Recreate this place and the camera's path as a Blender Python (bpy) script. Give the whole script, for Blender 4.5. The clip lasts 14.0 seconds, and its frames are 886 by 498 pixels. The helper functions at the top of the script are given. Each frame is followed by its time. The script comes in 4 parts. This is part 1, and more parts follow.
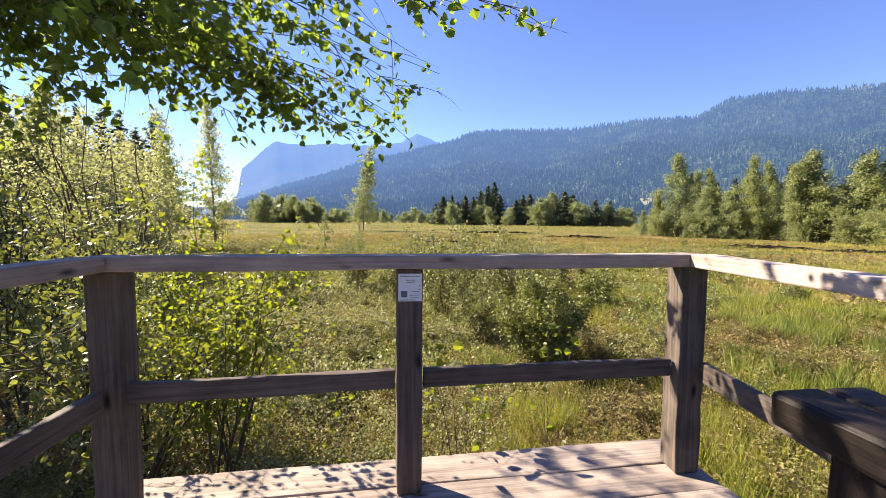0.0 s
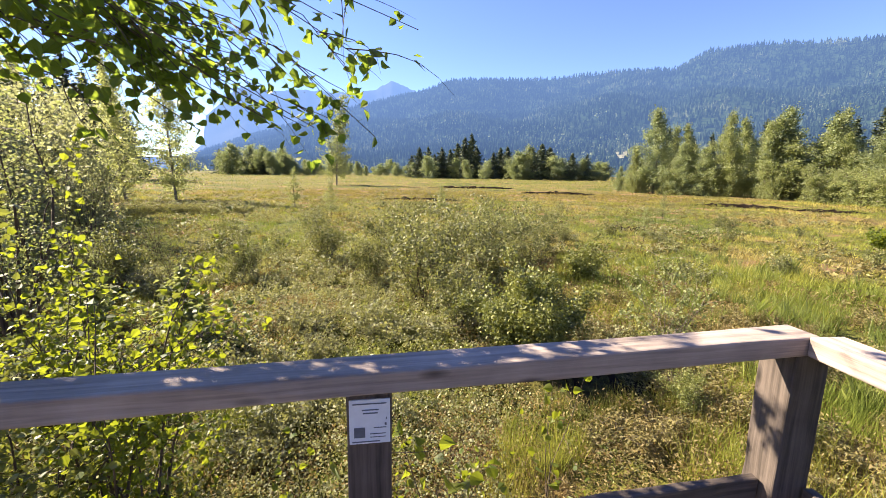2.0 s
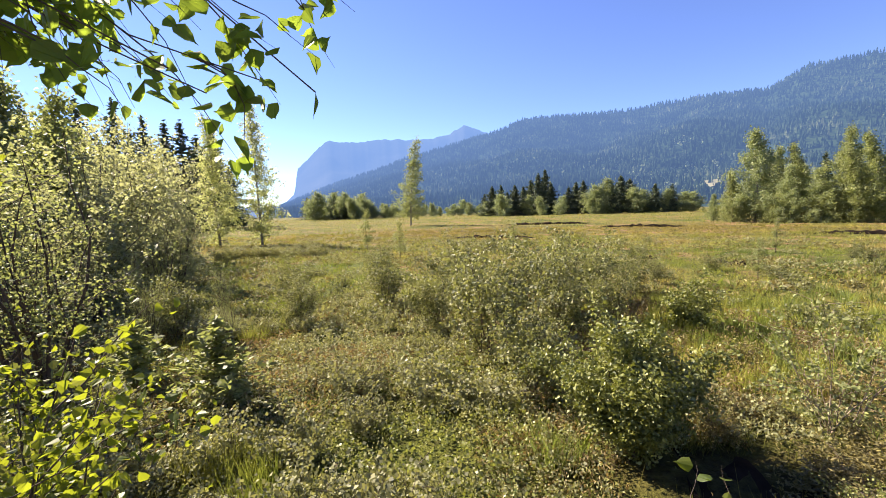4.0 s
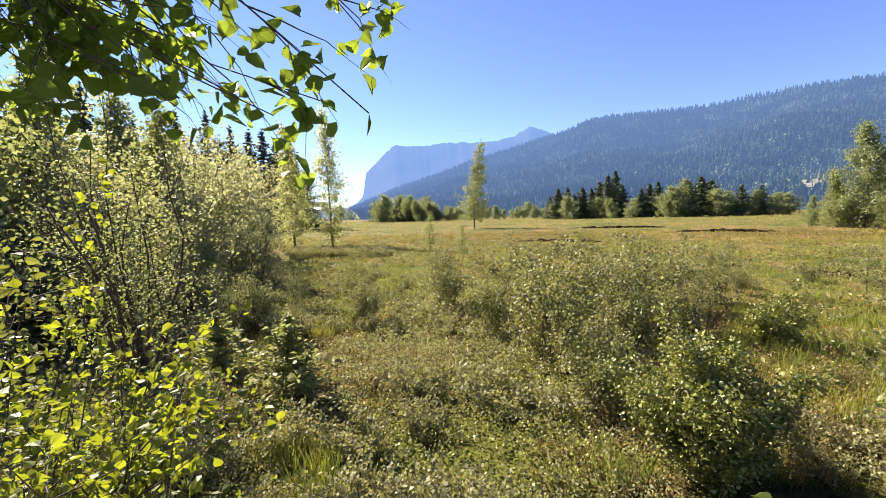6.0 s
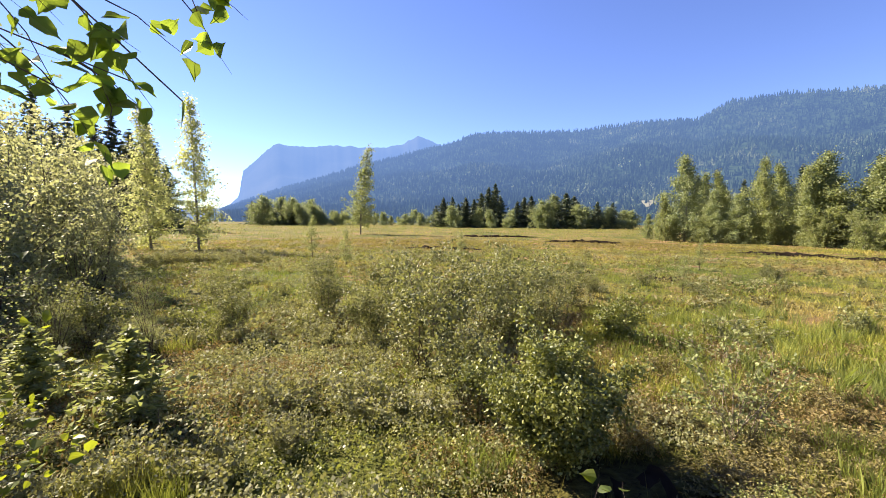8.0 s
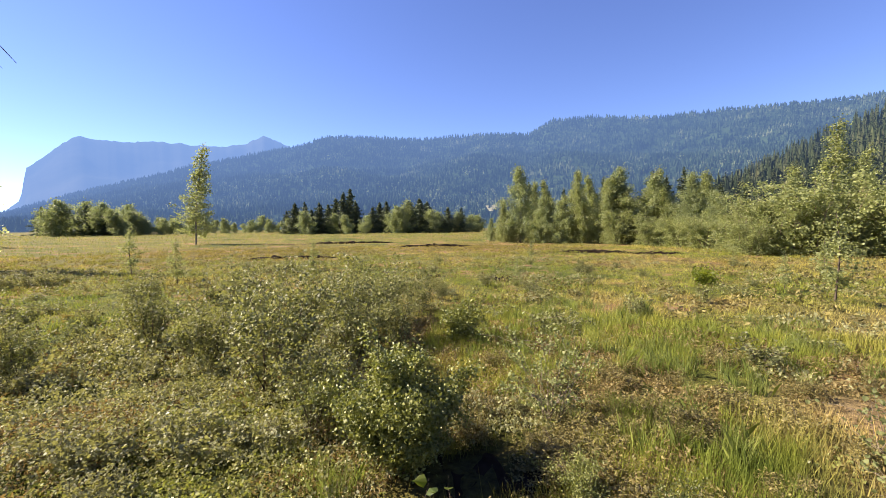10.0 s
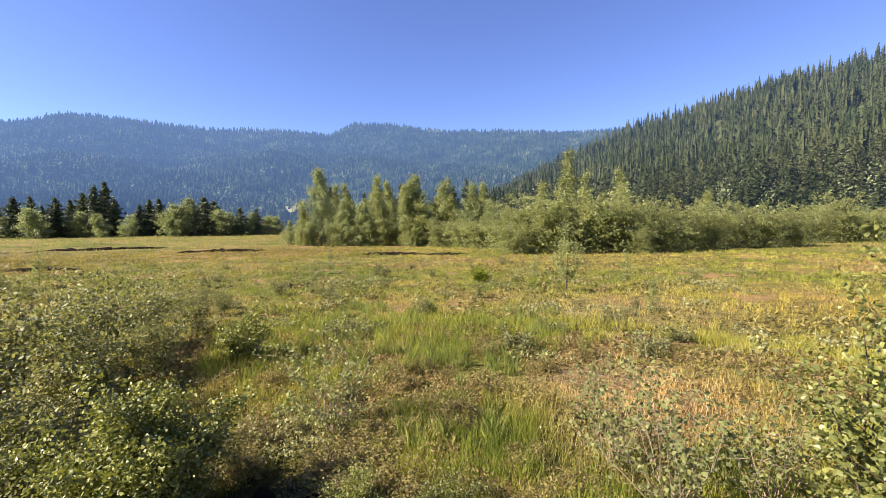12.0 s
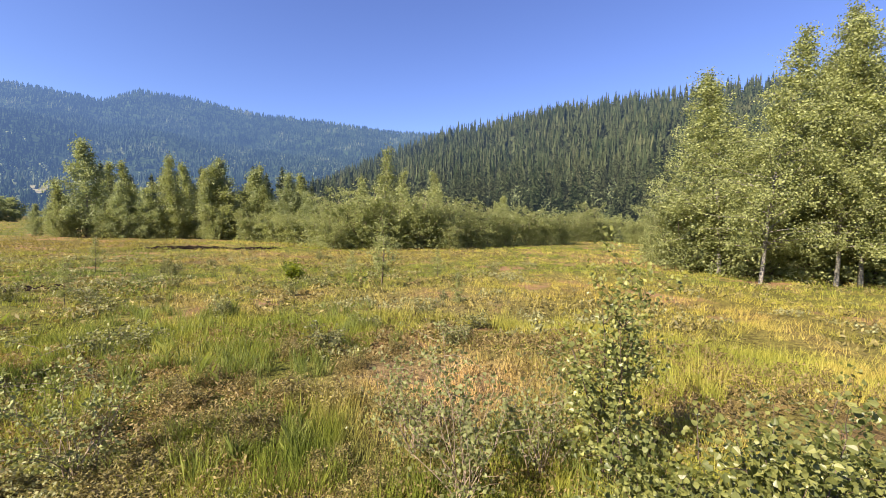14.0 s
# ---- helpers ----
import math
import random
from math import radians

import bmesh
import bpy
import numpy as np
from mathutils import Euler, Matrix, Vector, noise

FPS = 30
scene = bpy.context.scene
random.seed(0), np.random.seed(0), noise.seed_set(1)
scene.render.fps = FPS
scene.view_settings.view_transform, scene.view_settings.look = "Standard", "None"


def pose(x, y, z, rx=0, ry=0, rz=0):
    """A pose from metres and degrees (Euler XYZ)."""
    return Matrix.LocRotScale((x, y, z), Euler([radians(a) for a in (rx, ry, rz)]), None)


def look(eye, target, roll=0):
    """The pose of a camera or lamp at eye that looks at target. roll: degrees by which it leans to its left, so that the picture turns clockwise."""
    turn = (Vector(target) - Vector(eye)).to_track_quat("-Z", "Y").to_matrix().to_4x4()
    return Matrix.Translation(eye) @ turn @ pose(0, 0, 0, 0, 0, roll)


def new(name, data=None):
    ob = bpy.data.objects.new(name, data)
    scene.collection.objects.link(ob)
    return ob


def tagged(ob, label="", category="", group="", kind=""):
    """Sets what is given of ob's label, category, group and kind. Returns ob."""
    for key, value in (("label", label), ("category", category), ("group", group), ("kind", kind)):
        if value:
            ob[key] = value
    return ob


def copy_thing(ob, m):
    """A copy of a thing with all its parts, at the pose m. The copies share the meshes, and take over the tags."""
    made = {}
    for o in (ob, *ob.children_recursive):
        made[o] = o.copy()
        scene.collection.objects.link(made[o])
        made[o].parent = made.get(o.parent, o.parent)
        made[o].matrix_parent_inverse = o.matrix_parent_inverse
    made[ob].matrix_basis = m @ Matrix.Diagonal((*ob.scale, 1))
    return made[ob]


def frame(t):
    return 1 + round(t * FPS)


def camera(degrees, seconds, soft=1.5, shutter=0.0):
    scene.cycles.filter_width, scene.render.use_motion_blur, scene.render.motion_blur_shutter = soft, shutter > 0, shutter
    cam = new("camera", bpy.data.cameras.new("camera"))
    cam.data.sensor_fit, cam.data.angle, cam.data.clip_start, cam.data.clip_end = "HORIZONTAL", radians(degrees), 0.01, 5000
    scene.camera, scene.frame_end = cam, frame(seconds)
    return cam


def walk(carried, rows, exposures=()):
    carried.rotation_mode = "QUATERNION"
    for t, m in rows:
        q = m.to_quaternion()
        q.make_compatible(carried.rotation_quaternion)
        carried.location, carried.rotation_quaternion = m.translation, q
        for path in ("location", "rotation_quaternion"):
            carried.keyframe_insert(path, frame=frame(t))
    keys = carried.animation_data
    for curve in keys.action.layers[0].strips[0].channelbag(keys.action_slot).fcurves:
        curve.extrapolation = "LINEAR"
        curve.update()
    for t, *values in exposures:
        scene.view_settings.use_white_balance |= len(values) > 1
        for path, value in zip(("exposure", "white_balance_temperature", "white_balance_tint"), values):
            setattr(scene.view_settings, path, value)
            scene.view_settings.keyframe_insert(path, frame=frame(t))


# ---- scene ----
cam = camera(92.4, 14.0, soft=0.5)
PATH = [
    (0, (-0.045, -1.920, 1.254), (0.154, 0.065, 1.118), 0.5),
    (0.5, (-0.046, -1.756, 1.305), (0.153, 0.229, 1.159), 3),
    (1, (0.068, -1.512, 1.425), (0.321, 0.455, 1.168), 1.8),
    (1.5, (0.053, -1.320, 1.408), (0.334, 0.637, 1.102), 0.8),
    (2, (0.020, -1.071, 1.586), (0.328, 0.873, 1.232), 0.9),
    (2.5, (0.114, -0.861, 1.584), (0.420, 1.092, 1.281), 0.2),
    (3, (0.345, -0.392, 1.467), (0.590, 1.578, 1.225), -1),
    (3.5, (0.298, -0.184, 1.469), (0.441, 1.800, 1.263), -1.6),
    (4, (0.274, -0.160, 1.482), (0.236, 1.832, 1.310), -1.6),
    (6.5, (0.315, -0.160, 1.509), (-0.020, 1.806, 1.357), -1.4),
    (7, (0.321, -0.160, 1.502), (0.160, 1.827, 1.348), -0.9),
    (7.5, (0.348, -0.160, 1.508), (0.378, 1.834, 1.355), 0.3),
    (8, (0.422, -0.160, 1.502), (0.616, 1.827, 1.375), 0.5),
    (10.5, (0.523, -0.389, 1.704), (1.575, 1.309, 1.600), -0.4),
    (11, (0.530, -0.451, 1.757), (1.806, 1.085, 1.651), -0.1),
    (11.5, (0.611, -0.425, 1.750), (2.026, 0.986, 1.652), -0.2),
    (12, (0.776, -0.404, 1.723), (2.322, 0.861, 1.623), -0.3),
    (12.5, (0.878, -0.336, 1.683), (2.544, 0.765, 1.571), -0.2),
    (13, (0.942, -0.391, 1.710), (2.712, 0.534, 1.594), -0.2),
    (13.5, (0.953, -0.424, 1.683), (2.812, 0.303, 1.563), 1),
    (14, (1.018, -0.441, 1.698), (2.942, 0.090, 1.585), 1.5),
]
walk(cam, [(t, look(eye, target, roll)) for t, eye, target, roll in PATH],
     exposures=((0.0, 1.86), (1.0, 1.94), (2.4, 2.02), (3.4, 1.88), (4.2, 1.80), (8.2, 1.80), (10.3, 1.65), (12.0, 1.70), (14.0, 1.63)))

# ---- world, sun, exposure ----
SUN_AZ, SUN_EL = -57.0, 38.0          # degrees left of +y, height
world = bpy.data.worlds.new("sky")
scene.world = world
world.use_nodes = True
wn = world.node_tree
wn.nodes.clear()
sky = wn.nodes.new("ShaderNodeTexSky")
sky.sky_type, sky.sun_disc = "NISHITA", False
sky.sun_elevation, sky.sun_rotation = radians(SUN_EL), radians(SUN_AZ)
sky.altitude, sky.air_density, sky.dust_density, sky.ozone_density = 1200, 1.0, 0.03, 5.0
bg = wn.nodes.new("ShaderNodeBackground")
bg.inputs["Strength"].default_value = 0.062
wo = wn.nodes.new("ShaderNodeOutputWorld")
tone = wn.nodes.new("ShaderNodeHueSaturation")
tone.inputs["Hue"].default_value, tone.inputs["Saturation"].default_value, tone.inputs["Value"].default_value = 0.519, 1.04, 1.18
wn.links.new(sky.outputs[0], tone.inputs["Color"])
wn.links.new(tone.outputs[0], bg.inputs[0])
wn.links.new(bg.outputs[0], wo.inputs[0])
sun_data = bpy.data.lights.new("sun", "SUN")
sun_data.energy, sun_data.angle, sun_data.color = 5.0, radians(0.53), (1.0, 0.86, 0.68)
sun = new("sun", sun_data)
sun_dir = Vector((math.sin(radians(SUN_AZ)) * math.cos(radians(SUN_EL)), math.cos(radians(SUN_AZ)) * math.cos(radians(SUN_EL)), math.sin(radians(SUN_EL))))
sun.matrix_world = look(sun_dir * 50, (0, 0, 0))

# ---- materials ----
def material(name):
    m = bpy.data.materials.new(name)
    m.use_nodes = True
    m.node_tree.nodes.clear()
    return m, m.node_tree


def node(nt, kind, ins=None, **props):
    n = nt.nodes.new("ShaderNode" + kind)
    for k, v in props.items():
        setattr(n, k, v)
    for k, v in (ins or {}).items():
        if isinstance(v, bpy.types.NodeSocket):
            nt.links.new(v, n.inputs[k])
        else:
            n.inputs[k].default_value = v
    return n


def ramp(nt, fac, stops):
    n = nt.nodes.new("ShaderNodeValToRGB")
    el = n.color_ramp.elements
    while len(el) < len(stops):
        el.new(0.5)
    for e, (p, c) in zip(el, stops):
        e.position, e.color = p, (*c, 1)
    nt.links.new(fac, n.inputs[0])
    return n.outputs[0]


def mixcol(nt, fac, a, b, blend="MIX"):
    n = nt.nodes.new("ShaderNodeMix")
    n.data_type, n.blend_type = "RGBA", blend
    for sock, v in ((n.inputs[0], fac), (n.inputs[6], a), (n.inputs[7], b)):
        if isinstance(v, bpy.types.NodeSocket):
            nt.links.new(v, sock)
        elif isinstance(v, tuple):
            sock.default_value = (*v, 1)
        else:
            sock.default_value = v
    return n.outputs[2]


def finish(nt, shader):
    o = nt.nodes.new("ShaderNodeOutputMaterial")
    nt.links.new(shader, o.inputs[0])


def noise_at(nt, scale, detail=4.0, rough=0.55, vec=None, offset=0.0):
    ins = {"Scale": scale, "Detail": detail, "Roughness": rough}
    if vec is None:
        vec = node(nt, "NewGeometry").outputs["Position"]
    if offset:
        vec = node(nt, "VectorMath", {0: vec, 1: (offset, offset * 0.7, 0)}, operation="ADD").outputs[0]
    ins["Vector"] = vec
    return node(nt, "TexNoise", ins).outputs[0]


def leaf_material(name, dark, light, through_col, gloss=0.45, share=0.42):
    """Leaves: a shiny skin that lets light through."""
    m, nt = material(name)
    rnd = node(nt, "NewGeometry").outputs["Random Per Island"]
    obj = node(nt, "ObjectInfo").outputs["Random"]
    grain = noise_at(nt, 0.9, 3)
    f = node(nt, "Math", {0: rnd, 1: grain}, operation="MULTIPLY").outputs[0]
    f = node(nt, "Math", {0: f, 1: 1.7}, operation="MULTIPLY").outputs[0]
    col = mixcol(nt, f, dark, light)
    hsv = node(nt, "HueSaturation", {"Value": node(nt, "MapRange", {"Value": obj, "To Min": 0.8, "To Max": 1.2}).outputs[0], "Color": col})
    skin = node(nt, "BsdfPrincipled", {"Base Color": hsv.outputs[0], "Roughness": gloss + 0.05, "Specular IOR Level": 0.4})
    tcol = mixcol(nt, f, through_col, tuple(min(1, c * 1.5) for c in through_col))
    tr = node(nt, "BsdfTranslucent", {"Color": tcol})
    mx = node(nt, "MixShader", {0: share})
    nt.links.new(skin.outputs[0], mx.inputs[1])
    nt.links.new(tr.outputs[0], mx.inputs[2])
    finish(nt, mx.outputs[0])
    return m


# golden moor grass, straw, fresh sedge and tan moss where the bog has them; the last, near-black peat, paints the round
# bush's shadow
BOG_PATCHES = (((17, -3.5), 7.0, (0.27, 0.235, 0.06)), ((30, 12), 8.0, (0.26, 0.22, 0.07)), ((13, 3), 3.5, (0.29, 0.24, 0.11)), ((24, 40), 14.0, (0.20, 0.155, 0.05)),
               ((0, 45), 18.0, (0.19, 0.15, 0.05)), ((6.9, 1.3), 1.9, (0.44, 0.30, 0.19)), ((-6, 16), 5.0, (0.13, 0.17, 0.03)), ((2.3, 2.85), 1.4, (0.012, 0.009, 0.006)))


def bog_colour(nt):
    """Patches of green sedge, ochre moor grass, straw and red-brown moss over the bog, and the round bush's shadow
    painted near-black.
    """
    big = noise_at(nt, 0.09, 3, 0.55)
    mid = noise_at(nt, 0.55, 4, 0.6, offset=31.0)
    f = node(nt, "Math", {0: big, 1: 0.55}, operation="MULTIPLY").outputs[0]
    f = node(nt, "Math", {0: mid, 1: 0.45, 2: f}, operation="MULTIPLY_ADD").outputs[0]
    base = ramp(nt, f, [(0.36, (0.085, 0.12, 0.026)), (0.44, (0.15, 0.18, 0.036)), (0.51, (0.205, 0.215, 0.05)),
                        (0.57, (0.29, 0.255, 0.085)), (0.625, (0.21, 0.155, 0.07)), (0.69, (0.36, 0.25, 0.14))])
    pos = node(nt, "NewGeometry").outputs["Position"]
    edge = node(nt, "Math", {0: mid, 1: 1.6}, operation="MULTIPLY").outputs[0]
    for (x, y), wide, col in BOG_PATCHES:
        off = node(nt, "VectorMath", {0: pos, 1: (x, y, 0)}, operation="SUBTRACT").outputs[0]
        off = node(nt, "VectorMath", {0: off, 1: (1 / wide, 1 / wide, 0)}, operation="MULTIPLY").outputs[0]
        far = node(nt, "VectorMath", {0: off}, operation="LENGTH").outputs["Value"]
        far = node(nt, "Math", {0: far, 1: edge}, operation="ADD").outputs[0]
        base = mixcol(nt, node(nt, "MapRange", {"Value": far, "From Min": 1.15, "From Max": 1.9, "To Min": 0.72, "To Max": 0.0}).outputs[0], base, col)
    return base


def ground_material():
    m, nt = material("bog_ground")
    col = bog_colour(nt)
    fine = noise_at(nt, 9.0, 6, 0.7)
    col = mixcol(nt, 1.0, col, ramp(nt, fine, [(0.32, (0.16, 0.13, 0.10)), (0.68, (0.95, 0.9, 0.8))]), "MULTIPLY")
    moss = ramp(nt, noise_at(nt, 0.35, 3, 0.6, offset=77.0), [(0.56, (0, 0, 0)), (0.64, (1, 1, 1))])
    col = mixcol(nt, moss, col, (0.23, 0.14, 0.07))
    bump = node(nt, "Bump", {"Height": fine, "Strength": 1.0, "Distance": 0.09})
    b = node(nt, "BsdfPrincipled", {"Base Color": col, "Roughness": 0.95, "Specular IOR Level": 0.15, "Normal": bump.outputs[0]})
    finish(nt, b.outputs[0])
    return m


def grass_material():
    m, nt = material("bog_grass")
    col = bog_colour(nt)
    rnd = node(nt, "NewGeometry").outputs["Random Per Island"]
    col = mixcol(nt, 1.0, col, ramp(nt, rnd, [(0.0, (0.9, 0.92, 0.65)), (0.4, (1.45, 1.4, 1.05)), (0.7, (1.75, 1.65, 1.25)), (1.0, (1.95, 1.78, 1.4))]), "MULTIPLY")
    d = node(nt, "BsdfPrincipled", {"Base Color": col, "Roughness": 0.6, "Specular IOR Level": 0.3})
    t = node(nt, "BsdfTranslucent", {"Color": col})
    mx = node(nt, "MixShader", {0: 0.4})
    nt.links.new(d.outputs[0], mx.inputs[1])
    nt.links.new(t.outputs[0], mx.inputs[2])
    finish(nt, mx.outputs[0])
    return m


def wood_material(name, pale, dark, rough=0.75, wet=0.0):
    """Weathered timber with grain along local x, knots and grey stains."""
    m, nt = material(name)
    co = node(nt, "TexCoord").outputs["Object"]
    obj = node(nt, "ObjectInfo").outputs["Random"]
    shift = node(nt, "VectorMath", {0: co, 1: node(nt, "CombineXYZ", {0: node(nt, "Math", {0: obj, 1: 9.0}, operation="MULTIPLY").outputs[0]}).outputs[0]}, operation="ADD").outputs[0]
    grain_v = node(nt, "VectorMath", {0: shift, 1: (2.0, 55.0, 55.0)}, operation="MULTIPLY").outputs[0]
    grain = noise_at(nt, 1.0, 6, 0.65, grain_v)
    stain = noise_at(nt, 3.5, 4, 0.6, shift)
    knot_v = node(nt, "VectorMath", {0: shift, 1: (3.0, 9.0, 9.0)}, operation="MULTIPLY").outputs[0]
    knot = node(nt, "TexVoronoi", {"Scale": 1.0, "Vector": knot_v}).outputs["Distance"]
    f = node(nt, "Math", {0: grain, 1: 0.6, 2: node(nt, "Math", {0: stain, 1: 0.4}, operation="MULTIPLY").outputs[0]}, operation="MULTIPLY_ADD").outputs[0]
    col = ramp(nt, f, [(0.33, dark), (0.6, pale)])
    col = mixcol(nt, ramp(nt, knot, [(0.05, (1, 1, 1)), (0.16, (0, 0, 0))]), col, tuple(c * 0.35 for c in dark))
    v = node(nt, "MapRange", {"Value": obj, "To Min": 0.82, "To Max": 1.15}).outputs[0]
    col = node(nt, "HueSaturation", {"Value": v, "Color": col}).outputs[0]
    bump = node(nt, "Bump", {"Height": grain, "Strength": 0.6, "Distance": 0.004})
    b = node(nt, "BsdfPrincipled", {"Base Color": col, "Roughness": rough, "Specular IOR Level": 0.3 + wet, "Normal": bump.outputs[0]})
    finish(nt, b.outputs[0])
    return m


def bark_material(name, pale, dark, bands=True):
    m, nt = material(name)
    pos = node(nt, "TexCoord").outputs["Object"]
    v = node(nt, "VectorMath", {0: pos, 1: (4.0, 4.0, 14.0) if bands else (30.0, 30.0, 4.0)}, operation="MULTIPLY").outputs[0]
    n = noise_at(nt, 1.0, 5, 0.65, v)
    col = ramp(nt, n, [(0.36, dark), (0.5, pale)])
    bump = node(nt, "Bump", {"Height": n, "Strength": 0.5, "Distance": 0.01})
    b = node(nt, "BsdfPrincipled", {"Base Color": col, "Roughness": 0.85, "Normal": bump.outputs[0]})
    finish(nt, b.outputs[0])
    return m


def distance_material(name, cols, scale, air, haze_col, grain=0.3):
    """Far woods: foliage colours under painted haze, a glow like sunlit air that thickens with distance from the bog
    and towards the sun.
    """
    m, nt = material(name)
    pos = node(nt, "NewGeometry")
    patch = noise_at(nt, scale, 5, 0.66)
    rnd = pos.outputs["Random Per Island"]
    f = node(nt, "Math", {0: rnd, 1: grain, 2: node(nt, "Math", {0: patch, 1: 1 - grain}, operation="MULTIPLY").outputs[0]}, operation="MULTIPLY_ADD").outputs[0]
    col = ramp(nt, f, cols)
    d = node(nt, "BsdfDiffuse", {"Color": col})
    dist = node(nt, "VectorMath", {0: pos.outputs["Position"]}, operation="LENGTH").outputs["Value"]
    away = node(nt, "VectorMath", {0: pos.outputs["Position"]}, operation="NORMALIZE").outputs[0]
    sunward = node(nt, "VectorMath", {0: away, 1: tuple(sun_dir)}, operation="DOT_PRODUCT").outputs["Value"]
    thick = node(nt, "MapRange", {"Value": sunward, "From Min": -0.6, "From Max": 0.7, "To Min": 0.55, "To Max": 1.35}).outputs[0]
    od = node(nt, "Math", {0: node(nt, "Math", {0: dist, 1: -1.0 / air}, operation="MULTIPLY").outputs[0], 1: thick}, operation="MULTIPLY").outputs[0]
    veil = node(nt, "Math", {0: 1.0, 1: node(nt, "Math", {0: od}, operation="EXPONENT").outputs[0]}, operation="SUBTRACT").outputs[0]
    # emission puts the haze into the surface itself
    e = node(nt, "Emission", {"Color": (*haze_col, 1), "Strength": 1.0})
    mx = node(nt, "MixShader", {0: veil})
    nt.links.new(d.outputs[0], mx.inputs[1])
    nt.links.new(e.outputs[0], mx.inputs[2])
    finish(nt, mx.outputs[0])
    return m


def plain_material(name, col, rough=0.6, scale=40.0, spread=0.15, spec=0.4):
    m, nt = material(name)
    n = noise_at(nt, scale, 4, 0.6, node(nt, "TexCoord").outputs["Object"])
    c = ramp(nt, n, [(0.3, tuple(x * (1 - spread) for x in col)), (0.7, tuple(min(1, x * (1 + spread)) for x in col))])
    finish(nt, node(nt, "BsdfPrincipled", {"Base Color": c, "Roughness": rough, "Specular IOR Level": spec}).outputs[0])
    return m


# glow colour of the haze painted into far slopes and woods
HAZE_GLOW = (0.082, 0.137, 0.276)
M_GROUND, M_GRASS = ground_material(), grass_material()
M_BIRCH = leaf_material("birch_leaf", (0.042, 0.080, 0.016), (0.115, 0.165, 0.030), (0.27, 0.36, 0.035), 0.42, 0.5)
M_YELLOW = leaf_material("yellowing_leaf", (0.045, 0.078, 0.012), (0.17, 0.19, 0.022), (0.30, 0.34, 0.02))
M_WILLOW = leaf_material("willow_leaf", (0.115, 0.115, 0.052), (0.31, 0.31, 0.165), (0.34, 0.35, 0.14), 0.42, 0.5)
M_OLIVE = leaf_material("grove_leaf", (0.108, 0.126, 0.046), (0.32, 0.34, 0.135), (0.30, 0.33, 0.09), 0.5, 0.38)
M_LIGHT = leaf_material("thin_birch_leaf", (0.13, 0.145, 0.055), (0.33, 0.35, 0.15), (0.42, 0.44, 0.15), 0.45, 0.58)
M_GROVE = leaf_material("wood_leaf", (0.098, 0.122, 0.052), (0.30, 0.33, 0.155), (0.29, 0.33, 0.11), 0.5, 0.36)
M_SHRUB = leaf_material("shrub_leaf", (0.040, 0.052, 0.020), (0.31, 0.305, 0.125), (0.28, 0.285, 0.065), 0.5, 0.27)
M_ALDER = leaf_material("alder_leaf", (0.060, 0.078, 0.022), (0.27, 0.275, 0.085), (0.29, 0.31, 0.045), 0.36, 0.27)
M_DOME = leaf_material("round_bush_leaf", (0.055, 0.078, 0.020), (0.34, 0.345, 0.10), (0.32, 0.34, 0.04), 0.42, 0.16)
M_HEATH = leaf_material("heath_leaf", (0.12, 0.088, 0.032), (0.37, 0.29, 0.115), (0.30, 0.20, 0.06), 0.6, 0.28)
M_HEATHER = leaf_material("heather_leaf", (0.070, 0.064, 0.024), (0.31, 0.26, 0.088), (0.25, 0.20, 0.05), 0.6, 0.25)
M_BERRY = leaf_material("bilberry_leaf", (0.105, 0.11, 0.056), (0.36, 0.355, 0.175), (0.31, 0.30, 0.08), 0.58, 0.3)
# needle colours lightened so that haze is painted into the distant spruces
M_SPRUCE = leaf_material("spruce_needle", (0.042, 0.060, 0.034), (0.12, 0.145, 0.07), (0.08, 0.10, 0.04), 0.6, 0.2)
M_SEDGE = leaf_material("sedge_blade", (0.085, 0.115, 0.026), (0.24, 0.265, 0.07), (0.21, 0.25, 0.04), 0.5, 0.35)
M_BARK_BIRCH = bark_material("birch_bark", (0.21, 0.19, 0.16), (0.04, 0.04, 0.033))
M_BARK = bark_material("grey_bark", (0.20, 0.15, 0.11), (0.06, 0.045, 0.035), False)
M_TWIG = bark_material("dark_twig", (0.10, 0.07, 0.05), (0.04, 0.03, 0.025), False)
M_DRY = bark_material("dry_stem", (0.27, 0.21, 0.15), (0.12, 0.09, 0.06), False)
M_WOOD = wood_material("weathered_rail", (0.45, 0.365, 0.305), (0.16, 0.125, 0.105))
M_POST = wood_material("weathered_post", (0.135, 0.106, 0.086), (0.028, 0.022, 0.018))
M_DECK = wood_material("deck_plank", (0.34, 0.28, 0.235), (0.12, 0.094, 0.078))
M_TABLE = wood_material("dark_table_wood", (0.020, 0.015, 0.012), (0.004, 0.003, 0.003), 0.55, -0.12)
M_FAR = distance_material("far_range", [(0.3, (0.05, 0.065, 0.05)), (0.7, (0.16, 0.16, 0.13))], 0.003, 2600, HAZE_GLOW)
M_MID = distance_material("mid_range_forest", [(0.32, (0.006, 0.013, 0.008)), (0.48, (0.022, 0.038, 0.020)), (0.58, (0.048, 0.068, 0.034)), (0.68, (0.13, 0.145, 0.072))], 0.011, 2700, HAZE_GLOW, 0.06)
M_MIDLAND = distance_material("mid_range_slope", [(0.35, (0.02, 0.035, 0.016)), (0.6, (0.05, 0.075, 0.03)), (0.75, (0.08, 0.10, 0.045))], 0.006, 2700, HAZE_GLOW)
